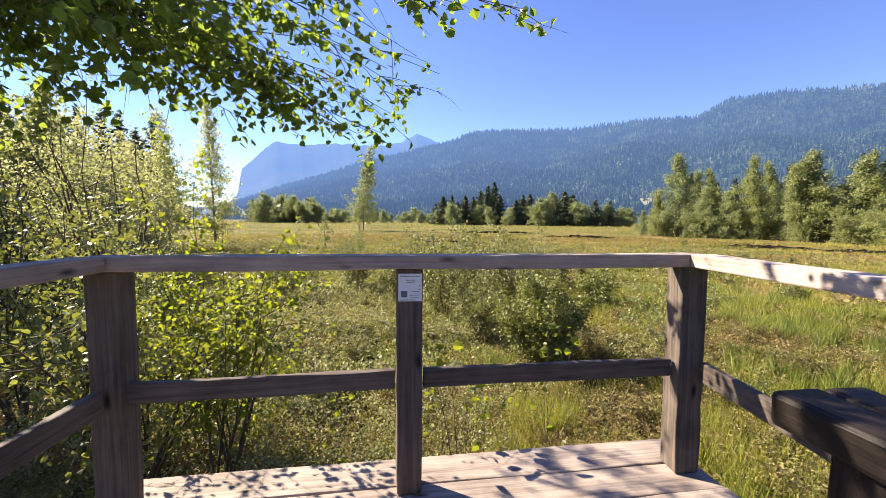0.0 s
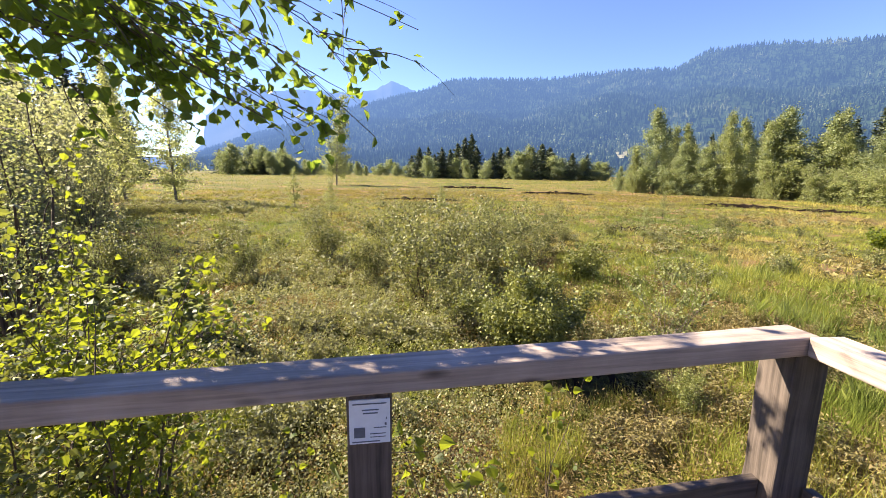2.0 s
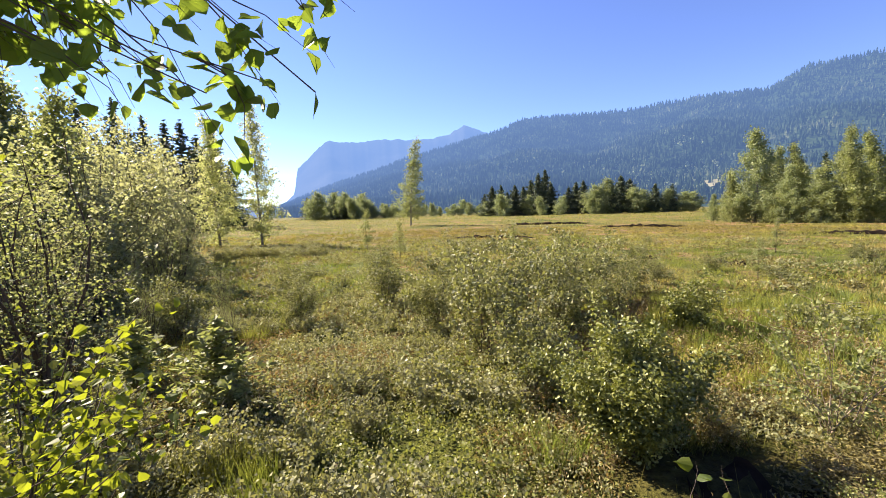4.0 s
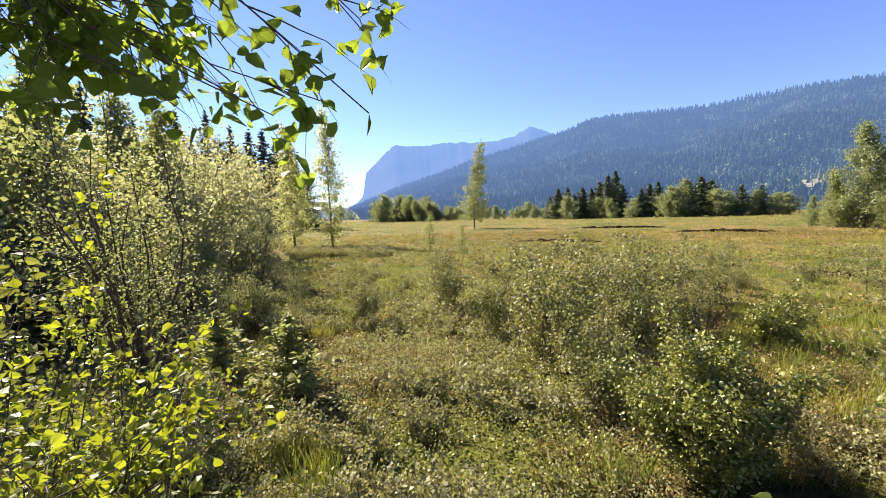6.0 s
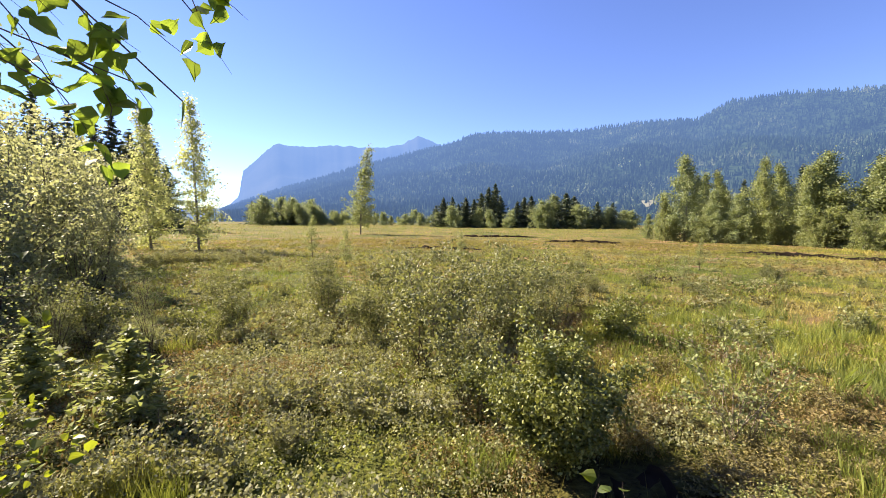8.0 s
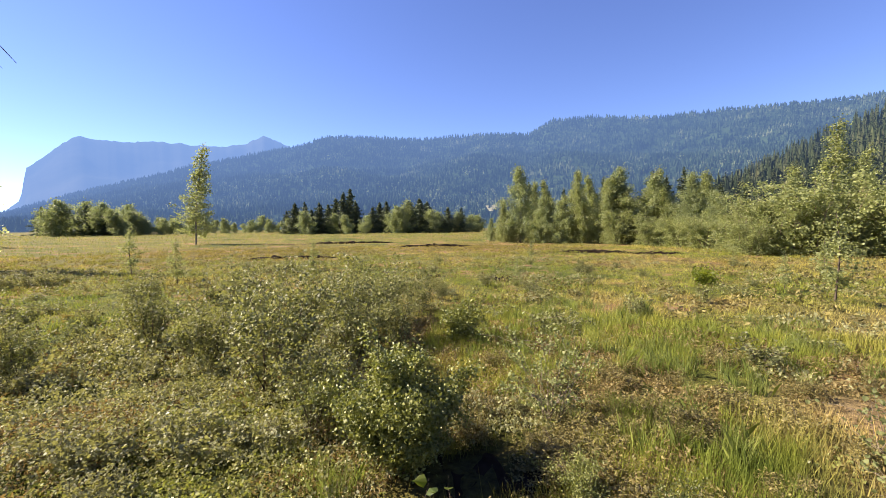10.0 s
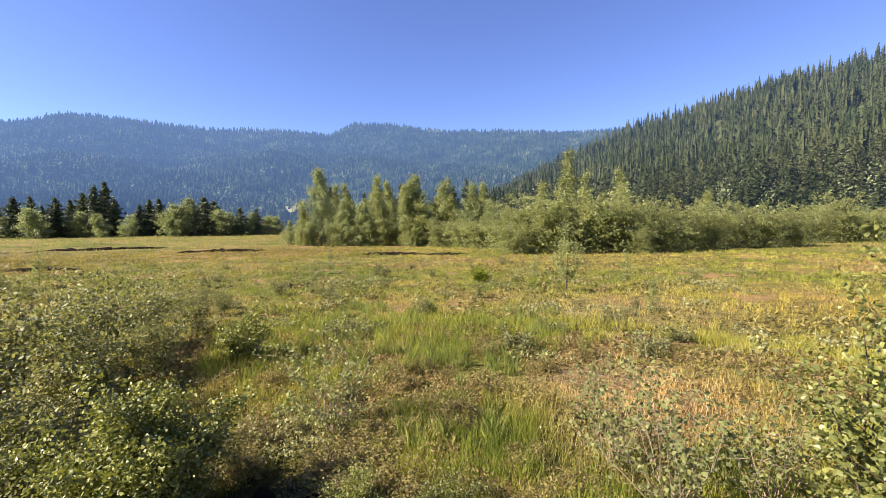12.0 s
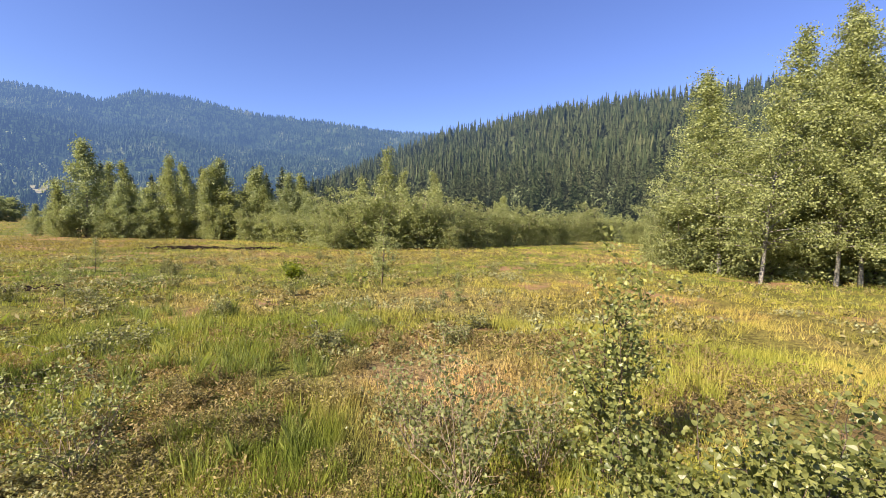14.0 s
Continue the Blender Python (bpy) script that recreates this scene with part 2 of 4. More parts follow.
M_HILL = distance_material("hill_forest", [(0.30, (0.016, 0.026, 0.012)), (0.46, (0.042, 0.054, 0.024)), (0.58, (0.066, 0.075, 0.035)), (0.72, (0.098, 0.097, 0.048))], 0.045, 3400, HAZE_GLOW, 0.16)
M_PAPER = plain_material("white_sign", (0.72, 0.74, 0.76), 0.45, 60, 0.04)
M_INK = plain_material("grey_print", (0.12, 0.13, 0.15), 0.6)

# ---- mesh tools ----
rng = np.random.default_rng(7)


def part(name, mesh, mat, parent=None, label=""):
    """Link a bmesh or mesh as one object with one material under its thing."""
    if isinstance(mesh, bmesh.types.BMesh):
        me = bpy.data.meshes.new(name)
        mesh.to_mesh(me)
        mesh.free()
    else:
        me = mesh
    if mat and not me.materials:
        me.materials.append(mat)
    ob = new(name, me)
    if parent is not None:
        ob.parent = parent
    if label:
        ob["label"] = label
    return ob


def soup(name, verts, sizes, smooth=False):
    """A mesh of separate polygons: verts in order, sizes the corners of each polygon."""
    me = bpy.data.meshes.new(name)
    n, total = len(sizes), len(verts)
    me.vertices.add(total)
    me.vertices.foreach_set("co", np.ascontiguousarray(verts, dtype=np.float32).ravel())
    me.loops.add(total)
    me.loops.foreach_set("vertex_index", np.arange(total, dtype=np.int32))
    me.polygons.add(n)
    starts = np.concatenate(([0], np.cumsum(sizes)[:-1])).astype(np.int32)
    me.polygons.foreach_set("loop_start", starts)
    me.update(calc_edges=True)
    return me


def indexed(name, verts, faces, smooth=True):
    """A mesh of quads or triangles given by an index array."""
    me = bpy.data.meshes.new(name)
    faces = np.asarray(faces, dtype=np.int32)
    me.vertices.add(len(verts))
    me.vertices.foreach_set("co", np.ascontiguousarray(verts, dtype=np.float32).ravel())
    me.loops.add(faces.size)
    me.loops.foreach_set("vertex_index", faces.ravel())
    me.polygons.add(len(faces))
    me.polygons.foreach_set("loop_start", np.arange(0, faces.size, faces.shape[1], dtype=np.int32))
    me.polygons.foreach_set("use_smooth", np.full(len(faces), smooth))
    me.update(calc_edges=True)
    return me


def unit(v):
    return v / np.maximum(np.linalg.norm(v, axis=1, keepdims=True), 1e-9)


def leaf_verts(points, size, r, droop=0.4, flat=0.5, shape="leaf"):
    """Verts of one leaf at every point: 'leaf' is ovate with a fold (8 corners as 2 quads), 'chip' one folded diamond of 2 triangles."""
    n = len(points)
    lie, twist = r.normal(size=(n, 3)), r.normal(size=(n, 3))
    if shape == "chip":
        # the leaves of one spray lie much the same way
        lie = 0.8 * lie + 0.6 * np.repeat(r.normal(size=(n // 6 + 1, 3)), 6, axis=0)[:n]
        twist = 0.8 * twist + 0.6 * np.repeat(r.normal(size=(n // 6 + 1, 3)), 6, axis=0)[:n]
    out = unit(lie * (1, 1, flat) + (0, 0, -droop))
    side = unit(np.cross(out, twist))
    up = np.cross(side, out)
    s = (size * r.uniform(0.65, 1.3, n))[:, None]
    if shape in ("chip", "needle"):
        slim = 0.42 if shape == "chip" else 0.19
        a, b = points - out * s * 0.5, points + out * s * 0.5
        l, q = points + side * s * slim + up * s * 0.10, points - side * s * slim + up * s * 0.10
        v = np.stack([a, l, b, q], 1)
        return v.reshape(-1, 3), np.full(n, 4)
    base, tip = points, points + out * s
    l1, l2 = base + out * s * 0.22 + side * s * 0.36 + up * s * 0.1, base + out * s * 0.62 + side * s * 0.27 + up * s * 0.07
    r1, r2 = base + out * s * 0.22 - side * s * 0.36 + up * s * 0.1, base + out * s * 0.62 - side * s * 0.27 + up * s * 0.07
    v = np.stack([base, l1, l2, tip, tip, r2, r1, base], 1)
    return v.reshape(-1, 3), np.full(2 * n, 4)


def leaf_mesh(name, points, size, r, droop=0.4, flat=0.5, shape="leaf"):
    if shape in ("chip", "needle"):
        return soup(name, *leaf_verts(points, size, r, droop, flat, shape))
    # both halves share the midrib, so that a leaf is one island
    n = len(points)
    v, _ = leaf_verts(points, size, r, droop, flat, shape)
    v = v.reshape(n, 8, 3)
    base, l1, l2, tip, r2, r1 = v[:, 0], v[:, 1], v[:, 2], v[:, 3], v[:, 5], v[:, 6]
    if shape == "leaf":
        v = np.stack([base, l1, l2, tip, r2, r1], 1).reshape(-1, 3)
        k = np.arange(n)[:, None] * 6
        return indexed(name, v, np.concatenate([k + [0, 1, 2, 3], k + [0, 3, 4, 5]], 0), False)
    # 'ovate': a rounder blade with a drawn-out point, curled towards the tip
    axis = tip - base
    up = unit(np.cross(l1 - r1, axis)) * np.linalg.norm(axis, axis=1, keepdims=True)
    low, high = (l1 + r1) / 2, (l2 + r2) / 2
    tip = tip - up * r.uniform(-0.1, 0.22, (n, 1))
    mid = (base + tip) / 2
    def edge(a, b):
        return [base + (a - base) * 0.62 + (base - low) * 0.12, a + (a - low) * 0.12, (a + b) / 2 + ((a + b) / 2 - mid) * 0.14, b, b + (tip - b) * 0.5 - ((b - high) * 0.30)]
    v = np.stack([base, *edge(l1, l2), tip, *edge(r1, r2)[::-1]], 1).reshape(-1, 3)
    k = np.arange(n)[:, None] * 12
    return indexed(name, v, np.concatenate([k + [0, 1, 2, 3, 4, 5, 6], k + [0, 6, 7, 8, 9, 10, 11]], 0), False)


def tube(lines, sides=5):
    """Verts and quads of tapered tubes; each line is (points Nx3, radii N)."""
    vs, fs, at = [], [], 0
    ang = np.linspace(0, 2 * np.pi, sides, endpoint=False)
    for p, rad in lines:
        p, rad = np.asarray(p, float), np.asarray(rad, float)
        t = unit(np.gradient(p, axis=0))
        ref = np.array([0, 0, 1.0]) if abs(t[0][2]) < 0.8 else np.array([1.0, 0, 0])
        u = unit(np.cross(t, ref))
        w = np.cross(t, u)
        ring = p[:, None, :] + rad[:, None, None] * (np.cos(ang)[None, :, None] * u[:, None, :] + np.sin(ang)[None, :, None] * w[:, None, :])
        vs.append(ring.reshape(-1, 3))
        k = np.arange(len(p) - 1)[:, None] * sides + np.arange(sides)[None, :]
        k2 = np.arange(len(p) - 1)[:, None] * sides + (np.arange(sides)[None, :] + 1) % sides
        fs.append(np.stack([k, k2, k2 + sides, k + sides], -1).reshape(-1, 4) + at)
        at += len(p) * sides
    return np.concatenate(vs), np.concatenate(fs)


def limb(start, direction, length, radius, r, n=7, bend=0.15, sag=0.0, tip=0.15):
    """A wandering tapered line."""
    d = np.array(direction, float)
    d /= np.linalg.norm(d)
    p = [np.array(start, float)]
    for i in range(n - 1):
        d = d + r.normal(size=3) * bend * (0.4 + i / n) + (0, 0, -sag)
        d /= np.linalg.norm(d)
        p.append(p[-1] + d * length / (n - 1))
    return np.array(p), radius * np.linspace(1, tip, n)


def along(line, r, n, lo=0.2, spread=0.0):
    """n points scattered along a limb."""
    p = line[0]
    t = r.uniform(lo, 1, n) * (len(p) - 1)
    i = np.minimum(t.astype(int), len(p) - 2)
    f = (t - i)[:, None]
    return p[i] * (1 - f) + p[i + 1] * f + r.normal(size=(n, 3)) * spread


def gather(points, r, per, spread):
    """Keep every per-th point and crowd leaves round it, so that light and dark clumps form."""
    p = points[r.permutation(len(points))[:max(1, len(points) // per)]]
    return np.repeat(p, per, axis=0) + r.normal(size=(len(p) * per, 3)) * spread


# ---- terrain ----
def bog_height(x, y):
    """Height of the bog: hummocks near the platform, flat further out."""
    d = np.hypot(x, y)
    h = -0.6 + 0.06 * np.sin(x * 0.9 + 1.3 * np.sin(y * 0.5)) * np.cos(y * 0.8 + 0.6) + 0.035 * np.sin(x * 2.7 + y * 1.9) * np.sin(y * 2.3 - x)
    far = np.clip((d - 40) / 300, 0, 1)
    return h * (1 - far) - 0.6 * far


def polar_sheet(name, az0, az1, na, radii, height):
    """A sheet over azimuths (degrees right of +y) and radii, raised by height(az, r, x, y)."""
    az = np.radians(np.linspace(az0, az1, na))
    A, R = np.meshgrid(az, radii)
    X, Y = R * np.sin(A), R * np.cos(A)
    Z = height(np.degrees(A), R, X, Y)
    v = np.stack([X, Y, Z], -1).reshape(-1, 3)
    k = (np.arange(len(radii) - 1)[:, None] * na + np.arange(na - 1)[None, :]).ravel()
    return indexed(name, v, np.stack([k, k + na, k + na + 1, k + 1], -1))


def lattice(x, y, seed):
    """Smooth value noise on numpy arrays, -1 to 1."""
    xi, yi = np.floor(x).astype(np.int64), np.floor(y).astype(np.int64)
    fx, fy = x - xi, y - yi
    fx, fy = fx * fx * (3 - 2 * fx), fy * fy * (3 - 2 * fy)
    def h(i, j):
        n = (i * 374761393 + j * 668265263 + seed * 1442695) & 0x7fffffff
        n = ((n ^ (n >> 13)) * 1274126177) & 0x7fffffff
        return (n & 0xffff) / 32767.5 - 1
    return (h(xi, yi) * (1 - fx) + h(xi + 1, yi) * fx) * (1 - fy) + (h(xi, yi + 1) * (1 - fx) + h(xi + 1, yi + 1) * fx) * fy


radii = np.concatenate([np.linspace(0.2, 12, 70), np.geomspace(12.5, 4700, 75)])
ground = part("ground", polar_sheet("ground", 0, 360, 361, radii, lambda a, r, x, y: bog_height(x, y)), M_GROUND)
tagged(ground, "hummocky bog ground of brown moss and peat", "ground", kind="structure")

FAR_AZ = [-75, -50, -30, -21.5, -20.0, -19.5, -18.3, -16, -13, -8, -3.6, -0.5, 0.8, 2.0, 3.8, 5.5, 8, 20]
FAR_EL = [1.0, 1.0, 1.0, 1.5, 3.0, 6.2, 7.2, 9.7, 9.5, 9.9, 9.8, 10.3, 10.7, 11.5, 11.2, 10.3, 8, 5]
MID_AZ = [-24, -16, -10, -5.5, 2, 6.5, 9.4, 12, 22, 30, 36, 39, 44, 51, 57.5, 69, 76, 90, 110, 150]
MID_EL = [0.3, 3.6, 5.6, 7.2, 9.2, 10.2, 11.4, 11.6, 11.5, 12.0, 11.8, 13.3, 13.4, 12.6, 12.6, 11.8, 11.8, 10.5, 10, 9]
HILL_AZ = [52, 58, 62, 67, 75, 85, 92, 97, 104, 115, 135, 170, 200]
HILL_EL = [0.0, 3.5, 5.8, 8.2, 11.4, 13.6, 14.5, 14.9, 15.1, 15, 14, 10, 8]


def range_height(azs, els, r0, r1, rough, seed, crest=0.0):
    def height(a, r, x, y):
        top = np.tan(np.radians(np.interp(a, azs, els))) * r1 * (1 + crest * (lattice(a * 1.3, a * 0, seed + 5) + 0.6 * lattice(a * 3.4, a * 0, seed + 6)))
        t = np.clip((r - r0) / (r1 - r0), 0, 1.3)
        s = np.where(t < 1, t * (0.55 + 0.45 * t), 1 - (t - 1) * 1.5)
        n = lattice(x / rough, y / rough, seed) + 0.5 * lattice(x * 2.1 / rough, y * 2.1 / rough, seed + 1)
        return -1.5 + top * s * (1 + 0.16 * n * np.sin(np.pi * np.clip(t, 0, 1)))
    return height


far_h = range_height(FAR_AZ, FAR_EL, 2600, 4200, 300, 3, 0.014)
mid_h = range_height(MID_AZ, MID_EL, 620, 1750, 190, 11)
hill_h = range_height(HILL_AZ, HILL_EL, 130, 520, 70, 23)
back_h = range_height([150, 190, 230, 270, 290, 305], [8, 9, 8, 8, 5, 0], 300, 900, 150, 31)
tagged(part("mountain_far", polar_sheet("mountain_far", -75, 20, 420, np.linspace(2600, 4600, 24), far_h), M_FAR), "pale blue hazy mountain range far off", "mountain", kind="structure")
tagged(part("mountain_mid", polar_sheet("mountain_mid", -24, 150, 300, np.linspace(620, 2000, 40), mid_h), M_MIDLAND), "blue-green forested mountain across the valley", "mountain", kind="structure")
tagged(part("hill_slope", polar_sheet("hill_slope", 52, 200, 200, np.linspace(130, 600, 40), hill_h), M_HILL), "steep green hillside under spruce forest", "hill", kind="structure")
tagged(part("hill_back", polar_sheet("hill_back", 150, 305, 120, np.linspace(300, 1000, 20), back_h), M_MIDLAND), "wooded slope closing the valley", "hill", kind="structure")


def scatter_range(n, az0, az1, r0, r1, height, r):
    a = r.uniform(az0, az1, n)
    d = np.sqrt(r.uniform(r0 ** 2, r1 ** 2, n))
    x, y = d * np.sin(np.radians(a)), d * np.cos(np.radians(a))
    return np.stack([x, y, height(a, d, x, y)], 1)


def cone_forest(name, base, tall, r, sides=5, tiers=2, fat=0.2, ragged=1.0):
    """Many small conifers and round crowns as one mesh: stacked ragged cones."""
    n = len(base)
    h = tall if np.ndim(tall) else tall * (0.45 + 0.85 * r.uniform(0, 1, n) ** 0.8)
    w = h * fat * r.uniform(0.75, 1.4, n)
    ang = np.linspace(0, 2 * np.pi, sides, endpoint=False)[None, :] + r.uniform(0, 6, n)[:, None]
    per = sides + 1
    vs, fs = [], []
    for k in range(tiers):
        lo, hi = 0.08 + 0.8 * k / tiers, min(1.0, 0.08 + 0.8 * (k + 1) / tiers + 0.18)
        rad = w[:, None] * (1 - 0.8 * k / tiers) * r.uniform(0.45, 1.3, (n, sides)) * np.where(np.arange(sides) % 2, 1.0, ragged)
        ring = np.stack([base[:, 0:1] + rad * np.cos(ang), base[:, 1:2] + rad * np.sin(ang), base[:, 2:3] + (h * lo)[:, None] + h[:, None] * r.uniform(-0.05, 0.05, (n, sides))], -1)
        top = (base + np.stack([r.normal(size=n) * w * 0.1, r.normal(size=n) * w * 0.1, h * (hi if k < tiers - 1 else 1.0)], 1))[:, None, :]
        vs.append(np.concatenate([ring, top], 1))
        i = np.arange(sides)
        fs.append(np.stack([i, (i + 1) % sides, np.full(sides, sides)], 1) + k * per)
    V = np.concatenate(vs, 1).reshape(-1, 3)
    F = (np.arange(n)[:, None, None] * per * tiers + np.concatenate(fs, 0)[None]).reshape(-1, 3)
    return indexed(name, V, F, False)


M_CLEAR = distance_material("pale_clearing", [(0.3, (0.17, 0.17, 0.09)), (0.6, (0.32, 0.29, 0.18))], 0.02, 3000, HAZE_GLOW)
CLEARINGS = ((31.2, 800, 0.8, 34), (43.6, 1250, 0.9, 18), (46.0, 1230, 0.6, 14))


def clearing(az, d, wide, deep):
    """An open meadow lying on the mountain's slope."""
    v, n = [], 22
    for k in range(n):
        a = 2 * math.pi * k / n
        q = 1 + 0.25 * math.sin(3 * a + az) + 0.12 * math.sin(7 * a + d)
        aa, rr = az + wide * q * math.cos(a), d + deep * q * math.sin(a)
        x, y = rr * math.sin(radians(aa)), rr * math.cos(radians(aa))
        v.append((x, y, float(mid_h(np.array(aa), np.array(rr), np.array(x), np.array(y))) + 3.0))
    c = np.mean(v, axis=0)
    f = [(k, (k + 1) % n, n) for k in range(n)]
    return tagged(part("clearing", indexed("clearing", np.array(v + [tuple(c)]), f), M_CLEAR), "pale open meadow on the wooded mountain", "clearing", "mountain clearings", "structure")


for c in CLEARINGS:
    clearing(*c)


def outside_clearings(p):
    a, d = np.degrees(np.arctan2(p[:, 0], p[:, 1])), np.hypot(p[:, 0], p[:, 1])
    ok = np.ones(len(p), bool)
    for az, r0, wide, deep in CLEARINGS:
        ok &= ((a - az) / wide) ** 2 + ((d - r0 + deep * 0.3) / (deep * 1.5)) ** 2 > 1
    return p[ok | (r.uniform(0, 1, len(p)) < 0.3)]


r = np.random.default_rng(21)
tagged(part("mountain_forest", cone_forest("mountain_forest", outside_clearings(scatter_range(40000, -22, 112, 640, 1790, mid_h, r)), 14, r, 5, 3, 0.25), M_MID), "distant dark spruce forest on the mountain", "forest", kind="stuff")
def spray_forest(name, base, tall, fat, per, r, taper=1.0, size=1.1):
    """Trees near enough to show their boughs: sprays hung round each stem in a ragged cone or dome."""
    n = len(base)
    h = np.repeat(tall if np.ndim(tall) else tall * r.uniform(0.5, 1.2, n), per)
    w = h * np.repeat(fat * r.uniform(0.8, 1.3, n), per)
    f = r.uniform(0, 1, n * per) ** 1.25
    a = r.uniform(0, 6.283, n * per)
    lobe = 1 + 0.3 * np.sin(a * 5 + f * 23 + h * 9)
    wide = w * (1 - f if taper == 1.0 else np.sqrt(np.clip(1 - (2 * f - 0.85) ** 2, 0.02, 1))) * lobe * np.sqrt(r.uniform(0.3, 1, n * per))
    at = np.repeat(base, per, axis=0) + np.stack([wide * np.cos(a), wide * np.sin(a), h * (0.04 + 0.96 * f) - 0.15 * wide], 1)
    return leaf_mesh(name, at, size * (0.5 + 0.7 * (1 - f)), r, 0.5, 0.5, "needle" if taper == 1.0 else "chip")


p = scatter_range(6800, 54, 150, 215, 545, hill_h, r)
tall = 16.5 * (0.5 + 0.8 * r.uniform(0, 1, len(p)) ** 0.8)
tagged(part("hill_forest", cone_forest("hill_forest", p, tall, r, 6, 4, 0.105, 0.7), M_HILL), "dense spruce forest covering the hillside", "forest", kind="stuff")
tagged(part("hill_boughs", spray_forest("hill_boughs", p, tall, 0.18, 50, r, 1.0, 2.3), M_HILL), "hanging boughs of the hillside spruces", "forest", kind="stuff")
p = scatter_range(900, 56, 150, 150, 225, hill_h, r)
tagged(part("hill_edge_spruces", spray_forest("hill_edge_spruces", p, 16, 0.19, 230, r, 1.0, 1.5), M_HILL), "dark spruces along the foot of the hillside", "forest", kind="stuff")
M_MIDLEAF = distance_material("mountain_broadleaf", [(0.3, (0.08, 0.10, 0.045)), (0.6, (0.21, 0.235, 0.105))], 0.02, 2600, HAZE_GLOW)
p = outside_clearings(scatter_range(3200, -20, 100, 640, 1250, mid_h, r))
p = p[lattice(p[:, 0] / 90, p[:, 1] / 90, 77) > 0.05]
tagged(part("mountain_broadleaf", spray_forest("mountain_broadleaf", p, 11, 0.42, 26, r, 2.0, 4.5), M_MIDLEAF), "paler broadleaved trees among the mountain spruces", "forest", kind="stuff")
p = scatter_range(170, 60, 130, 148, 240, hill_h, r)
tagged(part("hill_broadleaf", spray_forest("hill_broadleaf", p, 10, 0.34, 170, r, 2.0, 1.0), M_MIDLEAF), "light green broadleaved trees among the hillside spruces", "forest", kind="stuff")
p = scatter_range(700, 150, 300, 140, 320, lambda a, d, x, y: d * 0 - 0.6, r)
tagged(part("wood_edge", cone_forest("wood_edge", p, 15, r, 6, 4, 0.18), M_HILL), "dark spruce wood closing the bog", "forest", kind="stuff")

# ---- platform ----
def board_mesh(name, length, width, thick, r, wear=0.002, cuts=8, bevel=0.006):
    """A sawn timber along local x, centred, with softened, slightly uneven edges."""
    bm = bmesh.new()
    bmesh.ops.create_cube(bm, size=1.0)
    bmesh.ops.scale(bm, vec=(length, width, thick), verts=bm.verts)
    long_edges = [e for e in bm.edges if abs((e.verts[0].co - e.verts[1].co).x) > length * 0.9]
    bmesh.ops.subdivide_edges(bm, edges=long_edges, cuts=cuts)
    for v in bm.verts:
        v.co += Vector((0, r.normal() * wear, r.normal() * wear * 0.7))
    edges = [e for e in bm.edges if len(e.link_faces) == 2 and e.calc_face_angle() > 0.8]
    bmesh.ops.bevel(bm, geom=edges, offset=min(bevel, thick * 0.2), segments=2, profile=0.5, affect="EDGES")
    return bm


def span(a, b, z, along_roll=0):
    """The pose of a board from a to b (x, y) at height z."""
    mid = ((a[0] + b[0]) / 2, (a[1] + b[1]) / 2)
    return pose(mid[0], mid[1], z, along_roll, 0, math.degrees(math.atan2(b[1] - a[1], b[0] - a[0])))


def thing(name, x, y, z, label, category, group=""):
    ob = new(name)
    ob.matrix_basis = pose(x, y, z)
    return tagged(ob, label, category, group)


def timber(name, parent, a, b, z, width, thick, mat, r, label="", over=0.0):
    length = math.dist(a, b) + over
    ob = part(name, board_mesh(name, length, width, thick, r), mat, parent, label)
    ob.matrix_basis = parent.matrix_basis.inverted() @ span(a, b, z)
    return ob


rw = np.random.default_rng(5)
LC, RC, LB, RB = (-1.19, -0.10), (1.37, 0.045), (-1.30, -4.0), (1.18, -4.0)
RAIL = 1.068
railing = thing("wooden_railing", 0, 0, 0, "weathered grey-brown timber railing around a viewing platform", "railing")


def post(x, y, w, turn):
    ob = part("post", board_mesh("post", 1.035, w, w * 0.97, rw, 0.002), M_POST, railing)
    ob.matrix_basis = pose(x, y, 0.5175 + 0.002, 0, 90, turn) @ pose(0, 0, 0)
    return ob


posts = [post(-0.006, 0.0, 0.118, 3), post(LC[0] - 0.028, LC[1] + 0.02, 0.125, 0), post(RC[0] + 0.01, RC[1] + 0.01, 0.13, -2),
         post(1.27, -1.45, 0.13, 0), post(1.20, -2.9, 0.13, 0), post(-1.24, -1.45, 0.13, 0), post(-1.28, -2.9, 0.13, 0)]
timber("top_rail", railing, (LC[0] - 0.09, LC[1]), (RC[0] + 0.02, RC[1]), RAIL, 0.112, 0.062, M_WOOD, rw, "sun-bleached top rail")
timber("top_rail", railing, (RC[0] + 0.03, RC[1] - 0.062), RB, RAIL + 0.003, 0.115, 0.060, M_WOOD, rw, "sun-bleached top rail")
timber("top_rail", railing, (LC[0] - 0.05, LC[1] - 0.062), LB, RAIL + 0.003, 0.115, 0.060, M_WOOD, rw, "shaded grey top rail")
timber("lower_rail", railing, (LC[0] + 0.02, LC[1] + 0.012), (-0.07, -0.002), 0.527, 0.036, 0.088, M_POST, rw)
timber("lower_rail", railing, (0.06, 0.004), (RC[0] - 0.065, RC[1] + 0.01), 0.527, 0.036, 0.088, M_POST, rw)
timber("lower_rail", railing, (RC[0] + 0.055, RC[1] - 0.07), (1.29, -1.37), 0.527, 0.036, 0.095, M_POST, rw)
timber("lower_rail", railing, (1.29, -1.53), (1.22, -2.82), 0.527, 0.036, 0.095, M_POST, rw)
